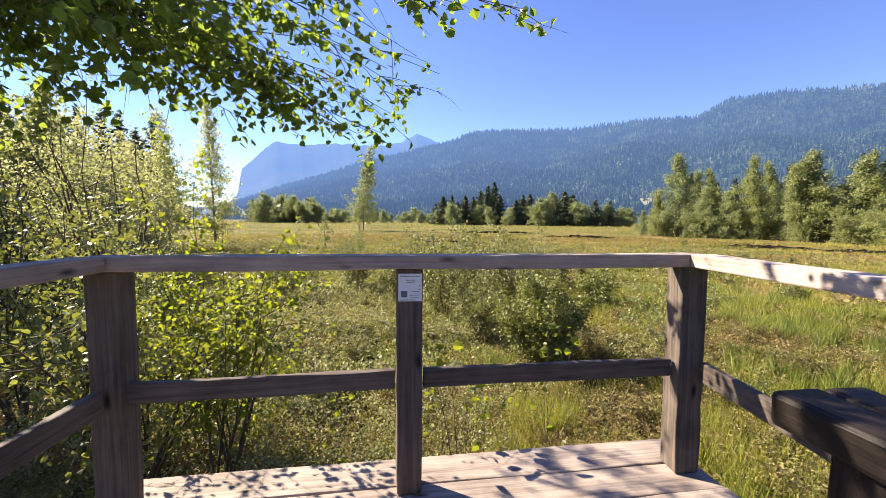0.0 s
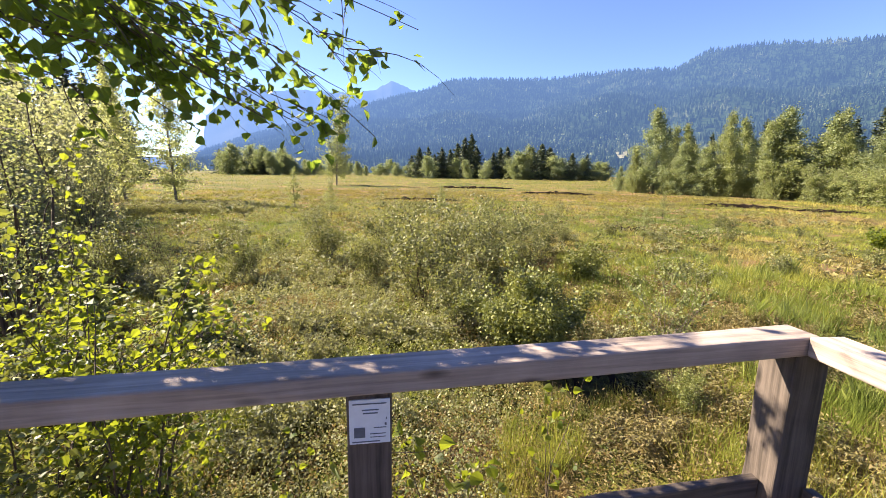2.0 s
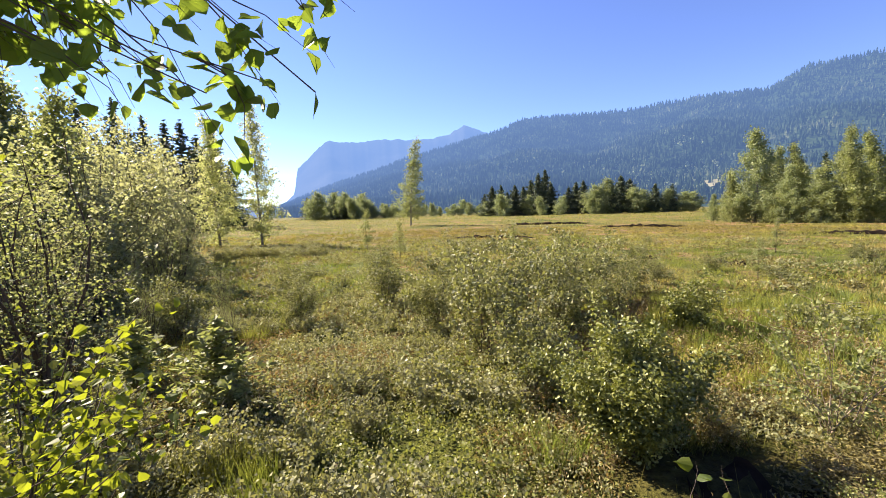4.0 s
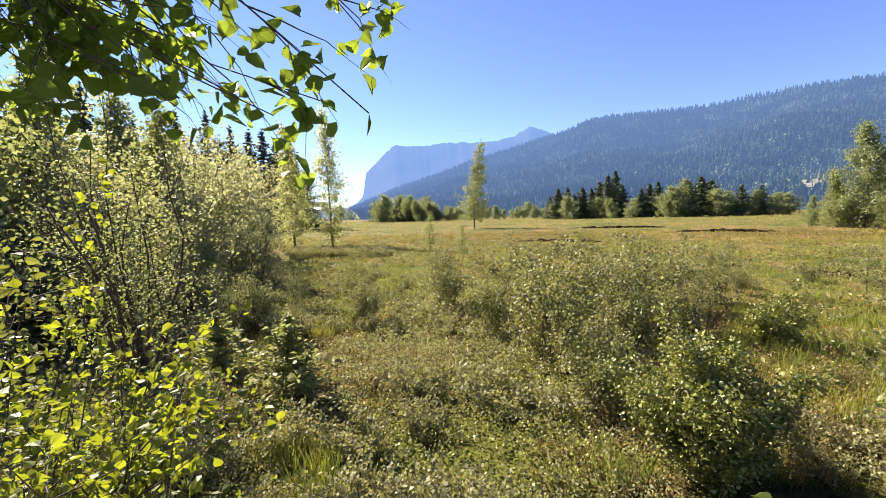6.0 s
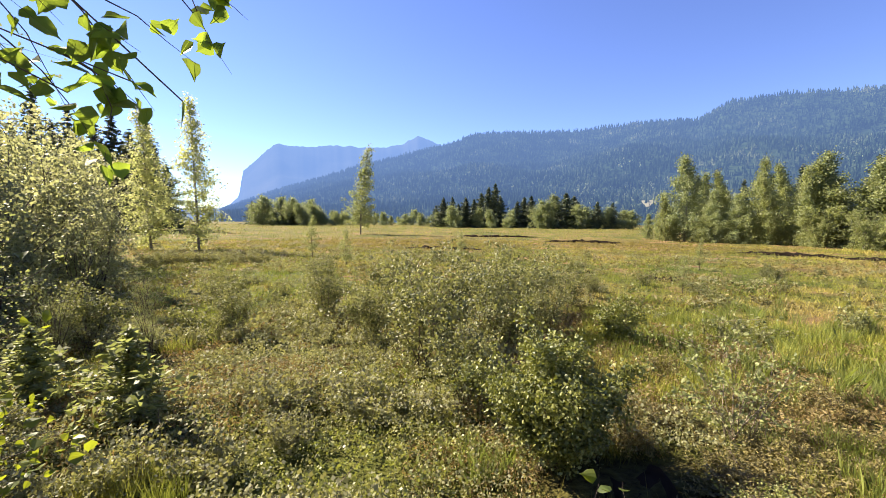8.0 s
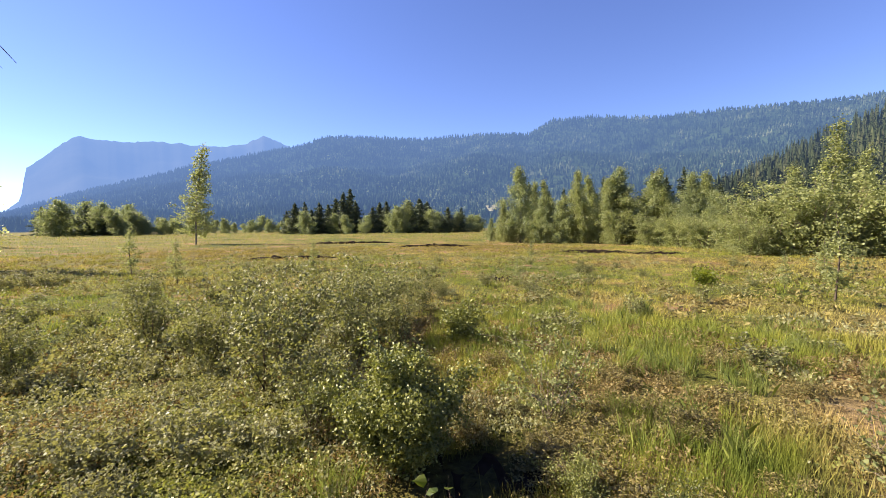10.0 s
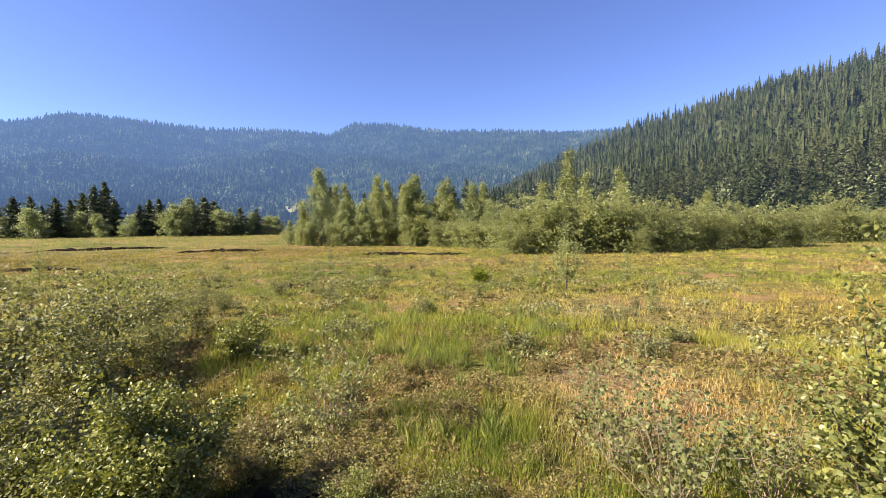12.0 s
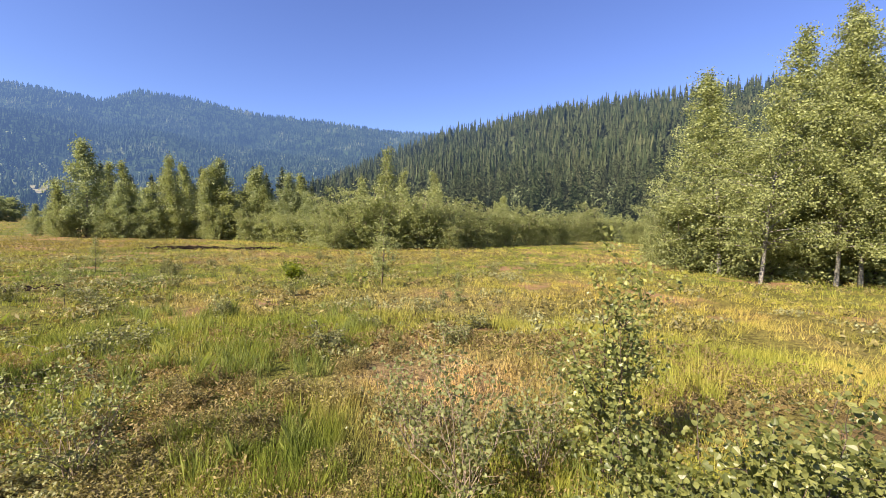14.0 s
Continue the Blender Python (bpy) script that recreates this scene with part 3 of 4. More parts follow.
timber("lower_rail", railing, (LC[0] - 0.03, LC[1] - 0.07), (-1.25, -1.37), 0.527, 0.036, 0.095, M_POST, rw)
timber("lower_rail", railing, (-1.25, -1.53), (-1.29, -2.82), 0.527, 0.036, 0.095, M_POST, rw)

# small sign on the middle post
sign = thing("notice_sign", -0.003, -0.064, 0.957, "small white printed notice on the railing post", "sign")
bm = bmesh.new()
bmesh.ops.create_cube(bm, size=1.0)
bmesh.ops.scale(bm, vec=(0.103, 0.004, 0.122), verts=bm.verts)
plate = part("plate", bm, M_PAPER, sign)


def bar(cx, cz, w, h):
    bm = bmesh.new()
    bmesh.ops.create_cube(bm, size=1.0)
    bmesh.ops.scale(bm, vec=(w, 0.001, h), verts=bm.verts)
    part("print_line", bm, M_INK, plate).matrix_basis = pose(cx, -0.0028, cz)


for cx, cz, w, h in ((0, 0.050, 0.085, 0.003), (0.002, 0.033, 0.042, 0.003), (0.002, 0.024, 0.038, 0.003), (0.042, 0.008, 0.003, 0.006),
                     (0.040, -0.008, 0.005, 0.007), (0.026, -0.017, 0.032, 0.002), (0.02, -0.034, 0.04, 0.002), (0.02, -0.043, 0.04, 0.002),
                     (-0.026, -0.029, 0.028, 0.028), (-0.01, -0.055, 0.07, 0.003)):
    bar(cx, cz, w, h)

# table beside the rail
table = thing("wooden_table", 1.12, -1.5, 0, "heavy dark wet-looking wooden table on the platform", "table")
for i, x in enumerate((1.04, 1.185)):
    top = part("top_plank", board_mesh("top_plank", 1.25, 0.14, 0.105, rw, 0.003, bevel=0.018), M_TABLE, table)
    top.matrix_basis = table.matrix_basis.inverted() @ pose(x, -1.50, 0.75, 0, 0, 90)
for y in (-1.1, -1.95):
    leg = part("leg", board_mesh("leg", 0.695, 0.16, 0.24, rw, 0.003), M_TABLE, table)
    leg.matrix_basis = table.matrix_basis.inverted() @ pose(1.12, y, 0.35, 0, 90, 0)

deck = tagged(new("deck"), "pale weathered timber deck of the viewing platform", "deck", kind="structure")
y0 = 0.255
for i in range(19):
    w = 0.225 + rw.uniform(-0.006, 0.006)
    pl = part("plank", board_mesh("plank", 2.86 + rw.uniform(-0.03, 0.03), w, 0.045, rw, 0.0025), M_DECK, deck)
    pl.matrix_basis = pose(0.07 + rw.uniform(-0.01, 0.01), y0 - w / 2, -0.0235 + rw.uniform(-0.002, 0.002), 0, 0, 3.2)
    y0 -= w + 0.007
for x in (-1.15, 0.05, 1.25):
    bmj = part("joist", board_mesh("joist", 4.25, 0.09, 0.16, rw, 0.003), M_POST, deck)
    bmj.matrix_basis = pose(x, -1.95, -0.128, 0, 0, 90)
    for y in (0.05, -1.9, -3.9):
        st = part("support_post", board_mesh("support_post", 0.6, 0.13, 0.13, rw, 0.002), M_POST, deck)
        st.matrix_basis = pose(x, y, -0.508, 0, 90, 0)

# ---- plants: builders ----
def place_polar(az, d):
    """A spot on the bog, by degrees right of +y and metres from the front of the platform."""
    x, y = 0.4 + d * math.sin(radians(az)), -0.3 + d * math.cos(radians(az))
    return x, y, float(bog_height(np.array(x), np.array(y)))


def plant(name, wood, leaves, wood_mat, leaf_mat, label, category, sides=5, trunk_name="trunk", crown_name="crown", per=0):
    """An Empty at the base with woody part and leaves."""
    ob = tagged(new(name), label, category)
    for i in range(0, len(wood), per or len(wood)):
        v, f = tube(wood[i:i + (per or len(wood))], sides)
        part(trunk_name, indexed(trunk_name, v, f), wood_mat, ob)
    part(crown_name, leaves, leaf_mat, ob)
    return ob


def birch(h, width, n, leaf, seed, mat, label, low=0.12, droop=0.04, shape="chip", top=0.9, limbs=46, bark=None, cone=1.1):
    """A birch: pale trunk, rising limbs with hanging twigs, loose crown with gaps."""
    r = np.random.default_rng(seed)
    trunk = limb((0, 0, -0.25), (r.normal() * 0.05, r.normal() * 0.05, 1), h + 0.2, 0.008 * h + 0.012, r, 11, 0.035, 0, 0.12)
    wood, spots = [trunk], []
    weights = []
    for i in range(limbs):
        f = low + (0.97 - low) * (i + r.uniform(0, 0.9)) / limbs
        k = f * 10
        j = min(int(k), 9)
        at = trunk[0][j] * (1 - (k - j)) + trunk[0][j + 1] * (k - j)
        a = i * 2.4 + r.uniform(-0.5, 0.5)
        g = (f - low) / (1 - low)
        env = ((1 - g) ** cone * min(1.0, 0.5 + 2.6 * g) * 1.35 + 0.03) * top
        ln = width * env * r.uniform(0.5, 1.2)
        b = limb(at, (math.cos(a), math.sin(a), r.uniform(0.15, 0.95)), ln, 0.0028 * h * (1.1 - f) + 0.004, r, 6, 0.16, droop)
        wood.append(b)
        m = max(4, int(n / limbs * (0.1 + 1.5 * env)))
        spots.append(along(b, r, m, 0.15, 0.028 * width + 0.02 * ln))
        for _ in range(2):
            s = along(b, r, 1, 0.5)[0]
            tw = limb(s, r.normal(size=3) * (1, 1, 0.3) + (0, 0, -0.3), ln * 0.4 + 0.04 * width, 0.004, r, 4, 0.2, 0.2)
            if shape == "leaf":
                wood.append(tw)
            spots.append(along(tw, r, m // 3, 0.0, 0.04 * width))
    spots.append(along((trunk[0][6:], trunk[1][6:]), r, n // 14, 0.1, 0.07 * width))
    pts = np.concatenate(spots)
    if shape == "chip":
        pts = gather(pts, r, 6, leaf * 1.1)
    return plant("birch_tree", wood, leaf_mesh("crown", pts, leaf, r, 0.5, 0.6, shape), bark or M_BARK_BIRCH, mat, label, "tree", 4 if shape == "chip" else 5)


def bush(h, width, n, leaf, seed, mat, label, stems=12, wood_mat=None, name="bush", shape="chip", clump=0.09, lo=0.3, category="bush", lean=0.9, thick=0.010, split=False, skirt=0.0):
    """Many stems from one foot, forking, with leaves gathered in uneven clumps."""
    r = np.random.default_rng(seed)
    wood, spots = [], []
    for i in range(stems):
        a = i * 2.4 + r.uniform(-0.6, 0.6)
        u = math.sqrt(r.uniform(0.02, 1))
        ln = h * (1.12 - 0.3 * u) * r.uniform(0.7, 1.12)
        d = (math.cos(a) * u * lean * width / h, math.sin(a) * u * lean * width / h, 1)
        s = limb((r.normal() * 0.06 * width, r.normal() * 0.06 * width, -0.08), d, ln, thick * r.uniform(0.6, 1.2) * (0.5 + h * 0.4), r, 7, 0.13, 0.015)
        wood.append(s)
        spots.append(along(s, r, int(n / stems * 0.3), lo, clump * 0.7 * h))
        forks = 5
        for k in range(forks):
            q = along(s, r, 1, 0.25)[0]
            fb = limb(q, (r.normal() * 0.8 + d[0], r.normal() * 0.8 + d[1], r.uniform(0.1, 1.0)), ln * r.uniform(0.18, 0.42), thick * 0.35, r, 5, 0.22, 0.02)
            wood.append(fb)
            spots.append(along(fb, r, int(n / stems * 0.7 / forks), 0.1, clump * 0.45 * h))
    if skirt:
        k = int(n * skirt)
        a, u = r.uniform(0, 6.283, k), np.sqrt(r.uniform(0, 1, k)) * width * (0.8 + 0.2 * np.sin(5 * r.uniform(0, 6.283, k)))
        spots.append(np.stack([u * np.cos(a), u * np.sin(a), h * r.uniform(0.02, 0.42, k) * (1.15 - 0.5 * u / width)], 1))
    pts = np.concatenate(spots)
    if shape in ("chip", "needle"):
        pts = gather(pts, r, 6, leaf * 0.8)
    pts[:, 2] = np.maximum(pts[:, 2], 0.03)
    return plant(name, wood, leaf_mesh("foliage", pts, leaf, r, 0.1, 0.8, shape), wood_mat or M_TWIG, mat, label, category, 4 if split else 3, "stem" if split else "branchwork", "foliage", 6 if split else 0)


def spruce(h, width, seed, mat, label, per=26, tiers=26):
    """A spruce: straight trunk, whorls of drooping boughs hung with needles."""
    r = np.random.default_rng(seed)
    trunk = limb((0, 0, -0.2), (0, 0, 1), h + 0.2, 0.012 * h + 0.015, r, 8, 0.008, 0, 0.08)
    wood, spots = [trunk], []
    for i in range(tiers):
        f = 0.06 + 0.93 * i / tiers
        ln0 = width * (1 - f) ** 0.95 * (1 + 0.25 * math.sin(i * 2.1)) + 0.02 * width
        for k in range(7):
            a = i * 1.3 + k * 0.9 + r.uniform(-0.3, 0.3)
            ln = ln0 * r.uniform(0.45, 1.3)
            b = limb((0, 0, f * h), (math.cos(a), math.sin(a), 0.1 + 0.5 * f), ln, 0.004 * h * (1.05 - f) + 0.003, r, 4, 0.05, 0.12)
            wood.append(b)
            m = max(3, int(per * 1.9 * ln / width))
            spots.append(along(b, r, m, 0.08, 0.03 * width + 0.01) * (1, 1, 1) - np.array([0, 0, 0.02]) * width)
    spots.append(along((trunk[0][6:], trunk[1][6:]), r, per, 0.2, 0.012 * width))
    return plant("spruce_tree", wood, leaf_mesh("crown", np.concatenate(spots), 0.17 * width + 0.012, r, 0.15, 0.22, "needle"), M_BARK, mat, label, "tree", 3)


def put(ob, x, y, z, turn, s, group="", label="", sz=None):
    s, sz = s / ob.scale[0], (sz or s) / ob.scale[2]
    m = pose(x, y, z, 0, 0, turn) @ Matrix.Diagonal((s, s, sz, 1))
    c = copy_thing(ob, m)
    return tagged(c, label, "", group)


def set_at(ob, x, y, z, turn=0, s=1.0, group=""):
    ob.matrix_basis = pose(x, y, z, 0, 0, turn) @ Matrix.Diagonal((s, s, s, 1))
    return tagged(ob, group=group)


# ---- far trees ----
b_slim = birch(12, 2.6, 3600, 0.17, 101, M_OLIVE, "slender pale green birch standing alone on the bog", 0.10, 0.06, top=0.9, limbs=74)
b_young = birch(9, 2.9, 6400, 0.155, 102, M_OLIVE, "young light green birch at the edge of the bog", 0.03, 0.03, limbs=80)
b_broad = birch(9, 3.2, 7400, 0.155, 103, M_GROVE, "full-crowned green birch among other trees", 0.03, 0.03, top=0.9, limbs=64, cone=0.85)
b_far = birch(9, 3.9, 2000, 0.36, 108, M_GROVE, "far round-crowned birch at the bog edge", 0.03, 0.03, top=0.9, limbs=40, cone=0.55)
w_dome = bush(4.5, 2.4, 9000, 0.112, 104, M_OLIVE, "rounded olive-green willow thicket on the bog edge", 18, M_BARK, "willow_bush", shape="chip", clump=0.06, lo=0.03, thick=0.02, skirt=0.3)
w_grey = bush(4.5, 2.3, 7600, 0.092, 105, M_WILLOW, "tall grey-green willow shrub", 22, M_TWIG, "willow_bush", shape="chip", clump=0.07, lo=0.05, thick=0.015, skirt=0.25)
s_tall = spruce(14, 3.7, 106, M_SPRUCE, "dark green spruce with drooping boughs", 18, 26)
s_wide = spruce(12, 4.6, 107, M_SPRUCE, "broad dark spruce in a clump", 20, 24)

rt = np.random.default_rng(33)
x, y, z = place_polar(-5.4, 70)
set_at(b_slim, x, y, z, 40, 1.17)
b_slim.scale = (1.4, 1.4, 1.17)
b_wet = birch(10, 1.9, 5000, 0.12, 109, M_LIGHT, "young birch with pale trunk in the wet meadow", 0.05, 0.03, limbs=90, cone=0.8)
x, y, z = place_polar(-24.2, 34)
set_at(b_wet, x, y, z, 100, 1.06, "young birches on the bog")
x, y, z = place_polar(-28.8, 36)
put(b_wet, x, y, z, 200, 1.06, "young birches on the bog", "", 0.96)
first = {}


def tree_at(ob, az, d, h, base_h, group, turn=None, label=""):
    """Place the original first and copies after, scaled to the height h."""
    x, y, z = place_polar(az, d)
    turn = rt.uniform(0, 360) if turn is None else turn
    if ob.name not in first:
        first[ob.name] = True
        return set_at(ob, x, y, z, turn, h / base_h, group)
    return put(ob, x, y, z, turn, h / base_h * rt.uniform(0.85, 1.3), group, label, h / base_h * rt.uniform(0.88, 1.08))


# dark spruces behind the willows on the sunward side
for az, d, h in ((-29, 95, 21), (-30.5, 98, 20), (-32, 92, 19.5), (-33.5, 96, 21), (-35.5, 90, 22), (-38, 92, 22), (-41, 88, 22), (-45, 85, 21), (-49, 80, 21), (-54, 78, 20), (-60, 75, 20), (-31, 104, 18), (-27.3, 100, 13), (-36.7, 98, 19), (-43, 95, 22), (-30, 108, 17), (-33, 106, 18), (-35, 104, 19), (-39.5, 100, 20), (-47, 92, 20), (-51, 90, 20), (-28.3, 104, 15.5)):
    tree_at(s_tall, az, d, h, 14, "spruces behind the willows")
# far clump of spruces and birches across the bog
for az, h in ((4.6, 9), (5.6, 11.5), (6.8, 12), (7.6, 10), (8.6, 12.5), (9.7, 12), (10.7, 14), (11.6, 16.5), (12.5, 17), (13.2, 14.5), (15.4, 12), (16.3, 13), (17.2, 13.5), (20.4, 13.5), (21.6, 14.5), (22.6, 13.5), (25.4, 10), (27.2, 9.5)):
    tree_at(s_wide, az, 172 + rt.uniform(-10, 10), h, 12, "far clump of spruces")
for az, h in ((5.2, 6), (7.2, 7.5), (9, 7), (10.2, 8), (12.2, 6.5), (14.2, 7), (18.4, 11), (19.4, 12), (23.6, 9), (24.6, 8.5), (26.4, 8), (28.2, 7.5), (29.4, 7), (18.9, 7)):
    tree_at(b_far, az, 165 + rt.uniform(-8, 8), h, 9, "far birches across the bog")
# low distant belt to the sunward side
for i in range(20):
    az = -18.5 + 0.55 * i + rt.uniform(-0.2, 0.2)
    tree_at(s_wide if i % 3 == 0 and i < 12 else b_far, az, 210 + rt.uniform(-15, 15), rt.uniform(8, 14) if i < 15 else rt.uniform(5, 8), 12 if i % 3 == 0 and i < 12 else 9, "distant tree belt")
for i in range(16):
    az = -7.5 + 0.8 * i + rt.uniform(-0.3, 0.3)
    tree_at(b_far, az, 240 + rt.uniform(-15, 15), rt.uniform(5, 8.5), 9, "distant tree belt")
# grove of birches at mid distance
for az, d, h in ((31.2, 63, 3.6), (32.6, 62, 4.4), (34.0, 63, 5.5), (35.2, 62, 9.0), (36.6, 63, 8.6), (38.2, 61, 6.0), (39.5, 60, 7.6), (41.0, 60, 5.6), (42.0, 61, 8.0), (43.4, 59, 7.0), (44.6, 59, 8.2), (46.0, 58, 6.5), (47.4, 57, 7.6), (48.6, 56, 8.4), (49.8, 55, 9.0), (51.2, 54, 7.6), (53.0, 53, 6.2), (54.6, 53, 7.4), (56.2, 52, 7.2), (57.6, 50, 6.2)):
    tree_at(b_young if rt.uniform() < 0.55 else b_broad, az + rt.uniform(-0.6, 0.6), d + rt.uniform(-4, 3), h * rt.uniform(0.97, 1.24), 9, "birch grove on the bog edge")
for az, d, h in ((33.2, 59, 3.0), (37.2, 58, 3.4), (40.3, 57, 3.6), (43, 56, 3.2), (46.8, 54, 3.8), (50.5, 51, 3.4), (53.8, 49, 3.6), (56.4, 47, 3.8)):
    tree_at(w_dome, az, d, h, 4.5, "willow thickets on the bog edge")
for az, d, h in ((38.8, 67, 8.0), (50.9, 62, 9.2), (52.4, 62, 9.0), (56.2, 60, 8.4), (57.8, 60, 7.8), (40.6, 68, 8.6), (60, 62, 7), (45.4, 64, 9.0), (47.6, 65, 9.2), (36.2, 68, 8.4), (43.0, 66, 8.4), (54.2, 61, 9.0)):
    tree_at(s_tall, az, d, h, 14, "spruces in the grove")
# lighter willows and a birch spire further round
for az, d, h in ((59.4, 42, 4.2), (61.6, 41, 5.6), (64.0, 40, 4.4), (66.4, 40, 5.8), (69.2, 41, 4.2), (71.8, 42, 5.8), (74.4, 43, 4.9), (77.4, 46, 5.2), (80.2, 50, 5.2), (83.0, 53, 5.4), (85.8, 57, 5.6), (88.0, 60, 5.2), (90.2, 64, 4.6), (60.6, 38, 3.4), (76.0, 41, 3.2), (79, 45, 3.4)):
    tree_at(w_dome, az, d, h, 4.5, "olive willows along the bog")
for az, d, h in ((62.8, 46, 6.6), (70.8, 47, 6.4), (82, 58, 6.2)):
    tree_at(b_young, az, d, h, 9, "birches among the willows")
for az, d, h in ((67.3, 45, 10.2), (68.6, 47, 8.2), (74.4, 46, 8.4), (65.2, 47, 7.4)):
    x, y, z = place_polar(az, d)
    put(b_slim, x, y, z, az * 31, h / 12 * 1.25, "birch spires among the willows", "slender birch spire rising above the willows", h / 12)
for i in range(16):
    az = 91 + i * 1.05
    tree_at(w_dome if i % 3 else s_tall, az, 84 + rt.uniform(-6, 8), rt.uniform(4.5, 8), 4.5 if i % 3 else 14, "trees at the foot of the hill")
# tall birch group near the platform's open side
b_big = birch(12, 3.3, 19000, 0.088, 111, M_OLIVE, "tall birch with pale trunk and yellow-green crown", 0.14, 0.05, limbs=130, cone=0.9)
for az, d, h, t in ((111.3, 25, 11.6, 0), (107.6, 28, 11.2, 130), (117.2, 26.5, 12.2, 70), (118.9, 27.5, 12.6, 220), (114.0, 30, 11.0, 300), (122.5, 27, 12, 20), (127, 29, 12, 90), (110.0, 33, 9.4, 190)):
    tree_at(b_big, az, d, h, 12, "tall birches in a group", t)
for az, d, h in ((103.4, 31, 4.2), (105.2, 30, 5.4), (107.8, 29, 5.0), (111.6, 29, 5.6), (115.4, 29.5, 5.0), (119.2, 30, 5), (101.4, 34, 3.2)):
    tree_at(w_dome, az, d, h, 4.5, "willows under the birches")

# ---- willow thicket on the sunward side ----
for x, y, h in ((-8.6, 5.6, 6.2), (-11.0, 8.0, 6.6), (-7.2, 3.2, 5.6), (-12.5, 12.0, 6.8), (-10.0, 10.6, 5.4)):
    put(b_young, x, y, -0.6, rt.uniform(0, 360), h / 9, "birches in the willow thicket", "pale birch rising out of the willow thicket")

for x, y, h in ((-7.4, 8.2, 3.3), (-9.0, 10.6, 4.2), (-10.6, 13.5, 4.8), (-12.5, 17.0, 5.4), (-14.4, 20.5, 5.6), (-9.6, 7.0, 4.4), (-11.5, 10.0, 5.0), (-7.9, 5.2, 3.4), (-10.5, 4.0, 4.6), (-14, 14, 6), (-16.5, 18.5, 6), (-13, 6, 5.5), (-6.2, 6.4, 2.0), (-8.0, 12.5, 2.6)):
    z = float(bog_height(np.array(x), np.array(y)))
    if "w_grey" not in first:
        first["w_grey"] = True
        set_at(w_grey, x, y, z, 20, h / 4.5, "grey willow thicket")
    else:
        put(w_grey, x, y, z, rt.uniform(0, 360), h / 4.5, "grey willow thicket", "", h / 4.5 * rt.uniform(0.9, 1.1))

# ---- peat edges in the bog, and a dark sheet for the round bush's shadow ----
M_PEAT_SHADOW = plain_material("peat_and_bush_shadow", (0.014, 0.010, 0.007), 0.98, 6, 0.5, 0.05)


def peat_bank(x, y, length, turn, high, seed):
    """A low lumpy dark bank that tapers at both ends: broken peat edges, and one sheet that deepens the round bush's
    shadow.
    """
    r = np.random.default_rng(seed)
    n, k = 26, 7
    u = np.linspace(-0.5, 0.5, n)
    ends = np.clip(1 - (2 * np.abs(u)) ** 3, 0, 1)
    v = []
    for i in range(n):
        for j in range(k):
            a = math.pi * j / (k - 1)
            w = 0.45 * high * (1.6 + 0.5 * r.normal() * 0.4)
            v.append((u[i] * length, math.cos(a) * (w + 0.25) + 0.18 * math.sin(i * 0.9 + seed), -0.06 + ends[i] * high * math.sin(a) * (1 + 0.25 * r.normal())))
    idx = (np.arange(n - 1)[:, None] * k + np.arange(k - 1)[None, :]).ravel()
    f = np.stack([idx, idx + k, idx + k + 1, idx + 1], 1)
    ob = part("peat_bank", indexed("peat_bank", np.array(v), f), M_PEAT_SHADOW)
    ob.matrix_basis = pose(x, y, float(bog_height(np.array(x), np.array(y))), 0, 0, turn)
    return tagged(ob, "low dark peat edge in the bog, by the round bush its painted shadow", "peat bank", "peat edges")


# the first is the sheet darkening the round bush's shadow, the rest peat edges
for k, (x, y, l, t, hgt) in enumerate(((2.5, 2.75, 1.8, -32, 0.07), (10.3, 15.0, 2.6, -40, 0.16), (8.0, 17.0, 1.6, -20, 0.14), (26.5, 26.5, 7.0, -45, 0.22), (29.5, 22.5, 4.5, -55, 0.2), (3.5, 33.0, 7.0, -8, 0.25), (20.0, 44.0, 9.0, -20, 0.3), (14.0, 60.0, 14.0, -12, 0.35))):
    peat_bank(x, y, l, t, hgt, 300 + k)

# ---- shrubs near the platform ----
def near(ob, x, y, turn=0.0, s=1.0, group=""):
    return set_at(ob, x, y, float(bog_height(np.array(x), np.array(y))), turn, s, group)


near(bush(1.16, 0.70, 40000, 0.030, 201, M_DOME, "dense rounded green bush with sunlit top in the bog", 30, M_TWIG, shape="leaf", clump=0.085, lo=0.34, split=True), 1.74, 3.32)
near(bush(0.95, 0.55, 3800, 0.045, 202, M_ALDER, "small dark green bush on the bog", 14, M_TWIG, shape="leaf", clump=0.11, lo=0.05, split=True), 4.25, 6.9)
loose = bush(1.75, 0.95, 3900, 0.050, 203, M_SHRUB, "loose twiggy birch shrub with small leaves", 11, M_TWIG, "birch_shrub", shape="leaf", clump=0.075, lo=0.3, split=True)
near(loose, 0.75, 5.7, group="birch shrubs in the bog")
for x, y, s, t in ((1.35, 7.2, 1.02, 50), (-0.1, 7.4, 0.8, 110), (2.3, 8.0, 1.0, 200), (3.2, 8.8, 0.95, 260), (1.9, 6.2, 0.82, 320), (-1.2, 9.0, 0.8, 10), (0.4, 9.6, 0.95, 75), (4.4, 9.6, 0.7, 140), (2.9, 6.9, 0.7, 90), (1.1, 4.5, 0.7, 300), (-2.6, 7.8, 0.62, 33), (-3.6, 9.8, 0.75, 250), (-1.9, 12.5, 0.8, 180), (5.6, 11.0, 0.5, 290), (-4.4, 6.8, 0.7, 60)):
    put(loose, x, y, float(bog_height(np.array(x), np.array(y))), t, s, "birch shrubs in the bog")
low = bush(0.56, 0.5, 1900, 0.034, 204, M_BERRY, "low grey-green shrub among heather", 12, M_TWIG, "low_shrub", clump=0.12, lo=0.1)
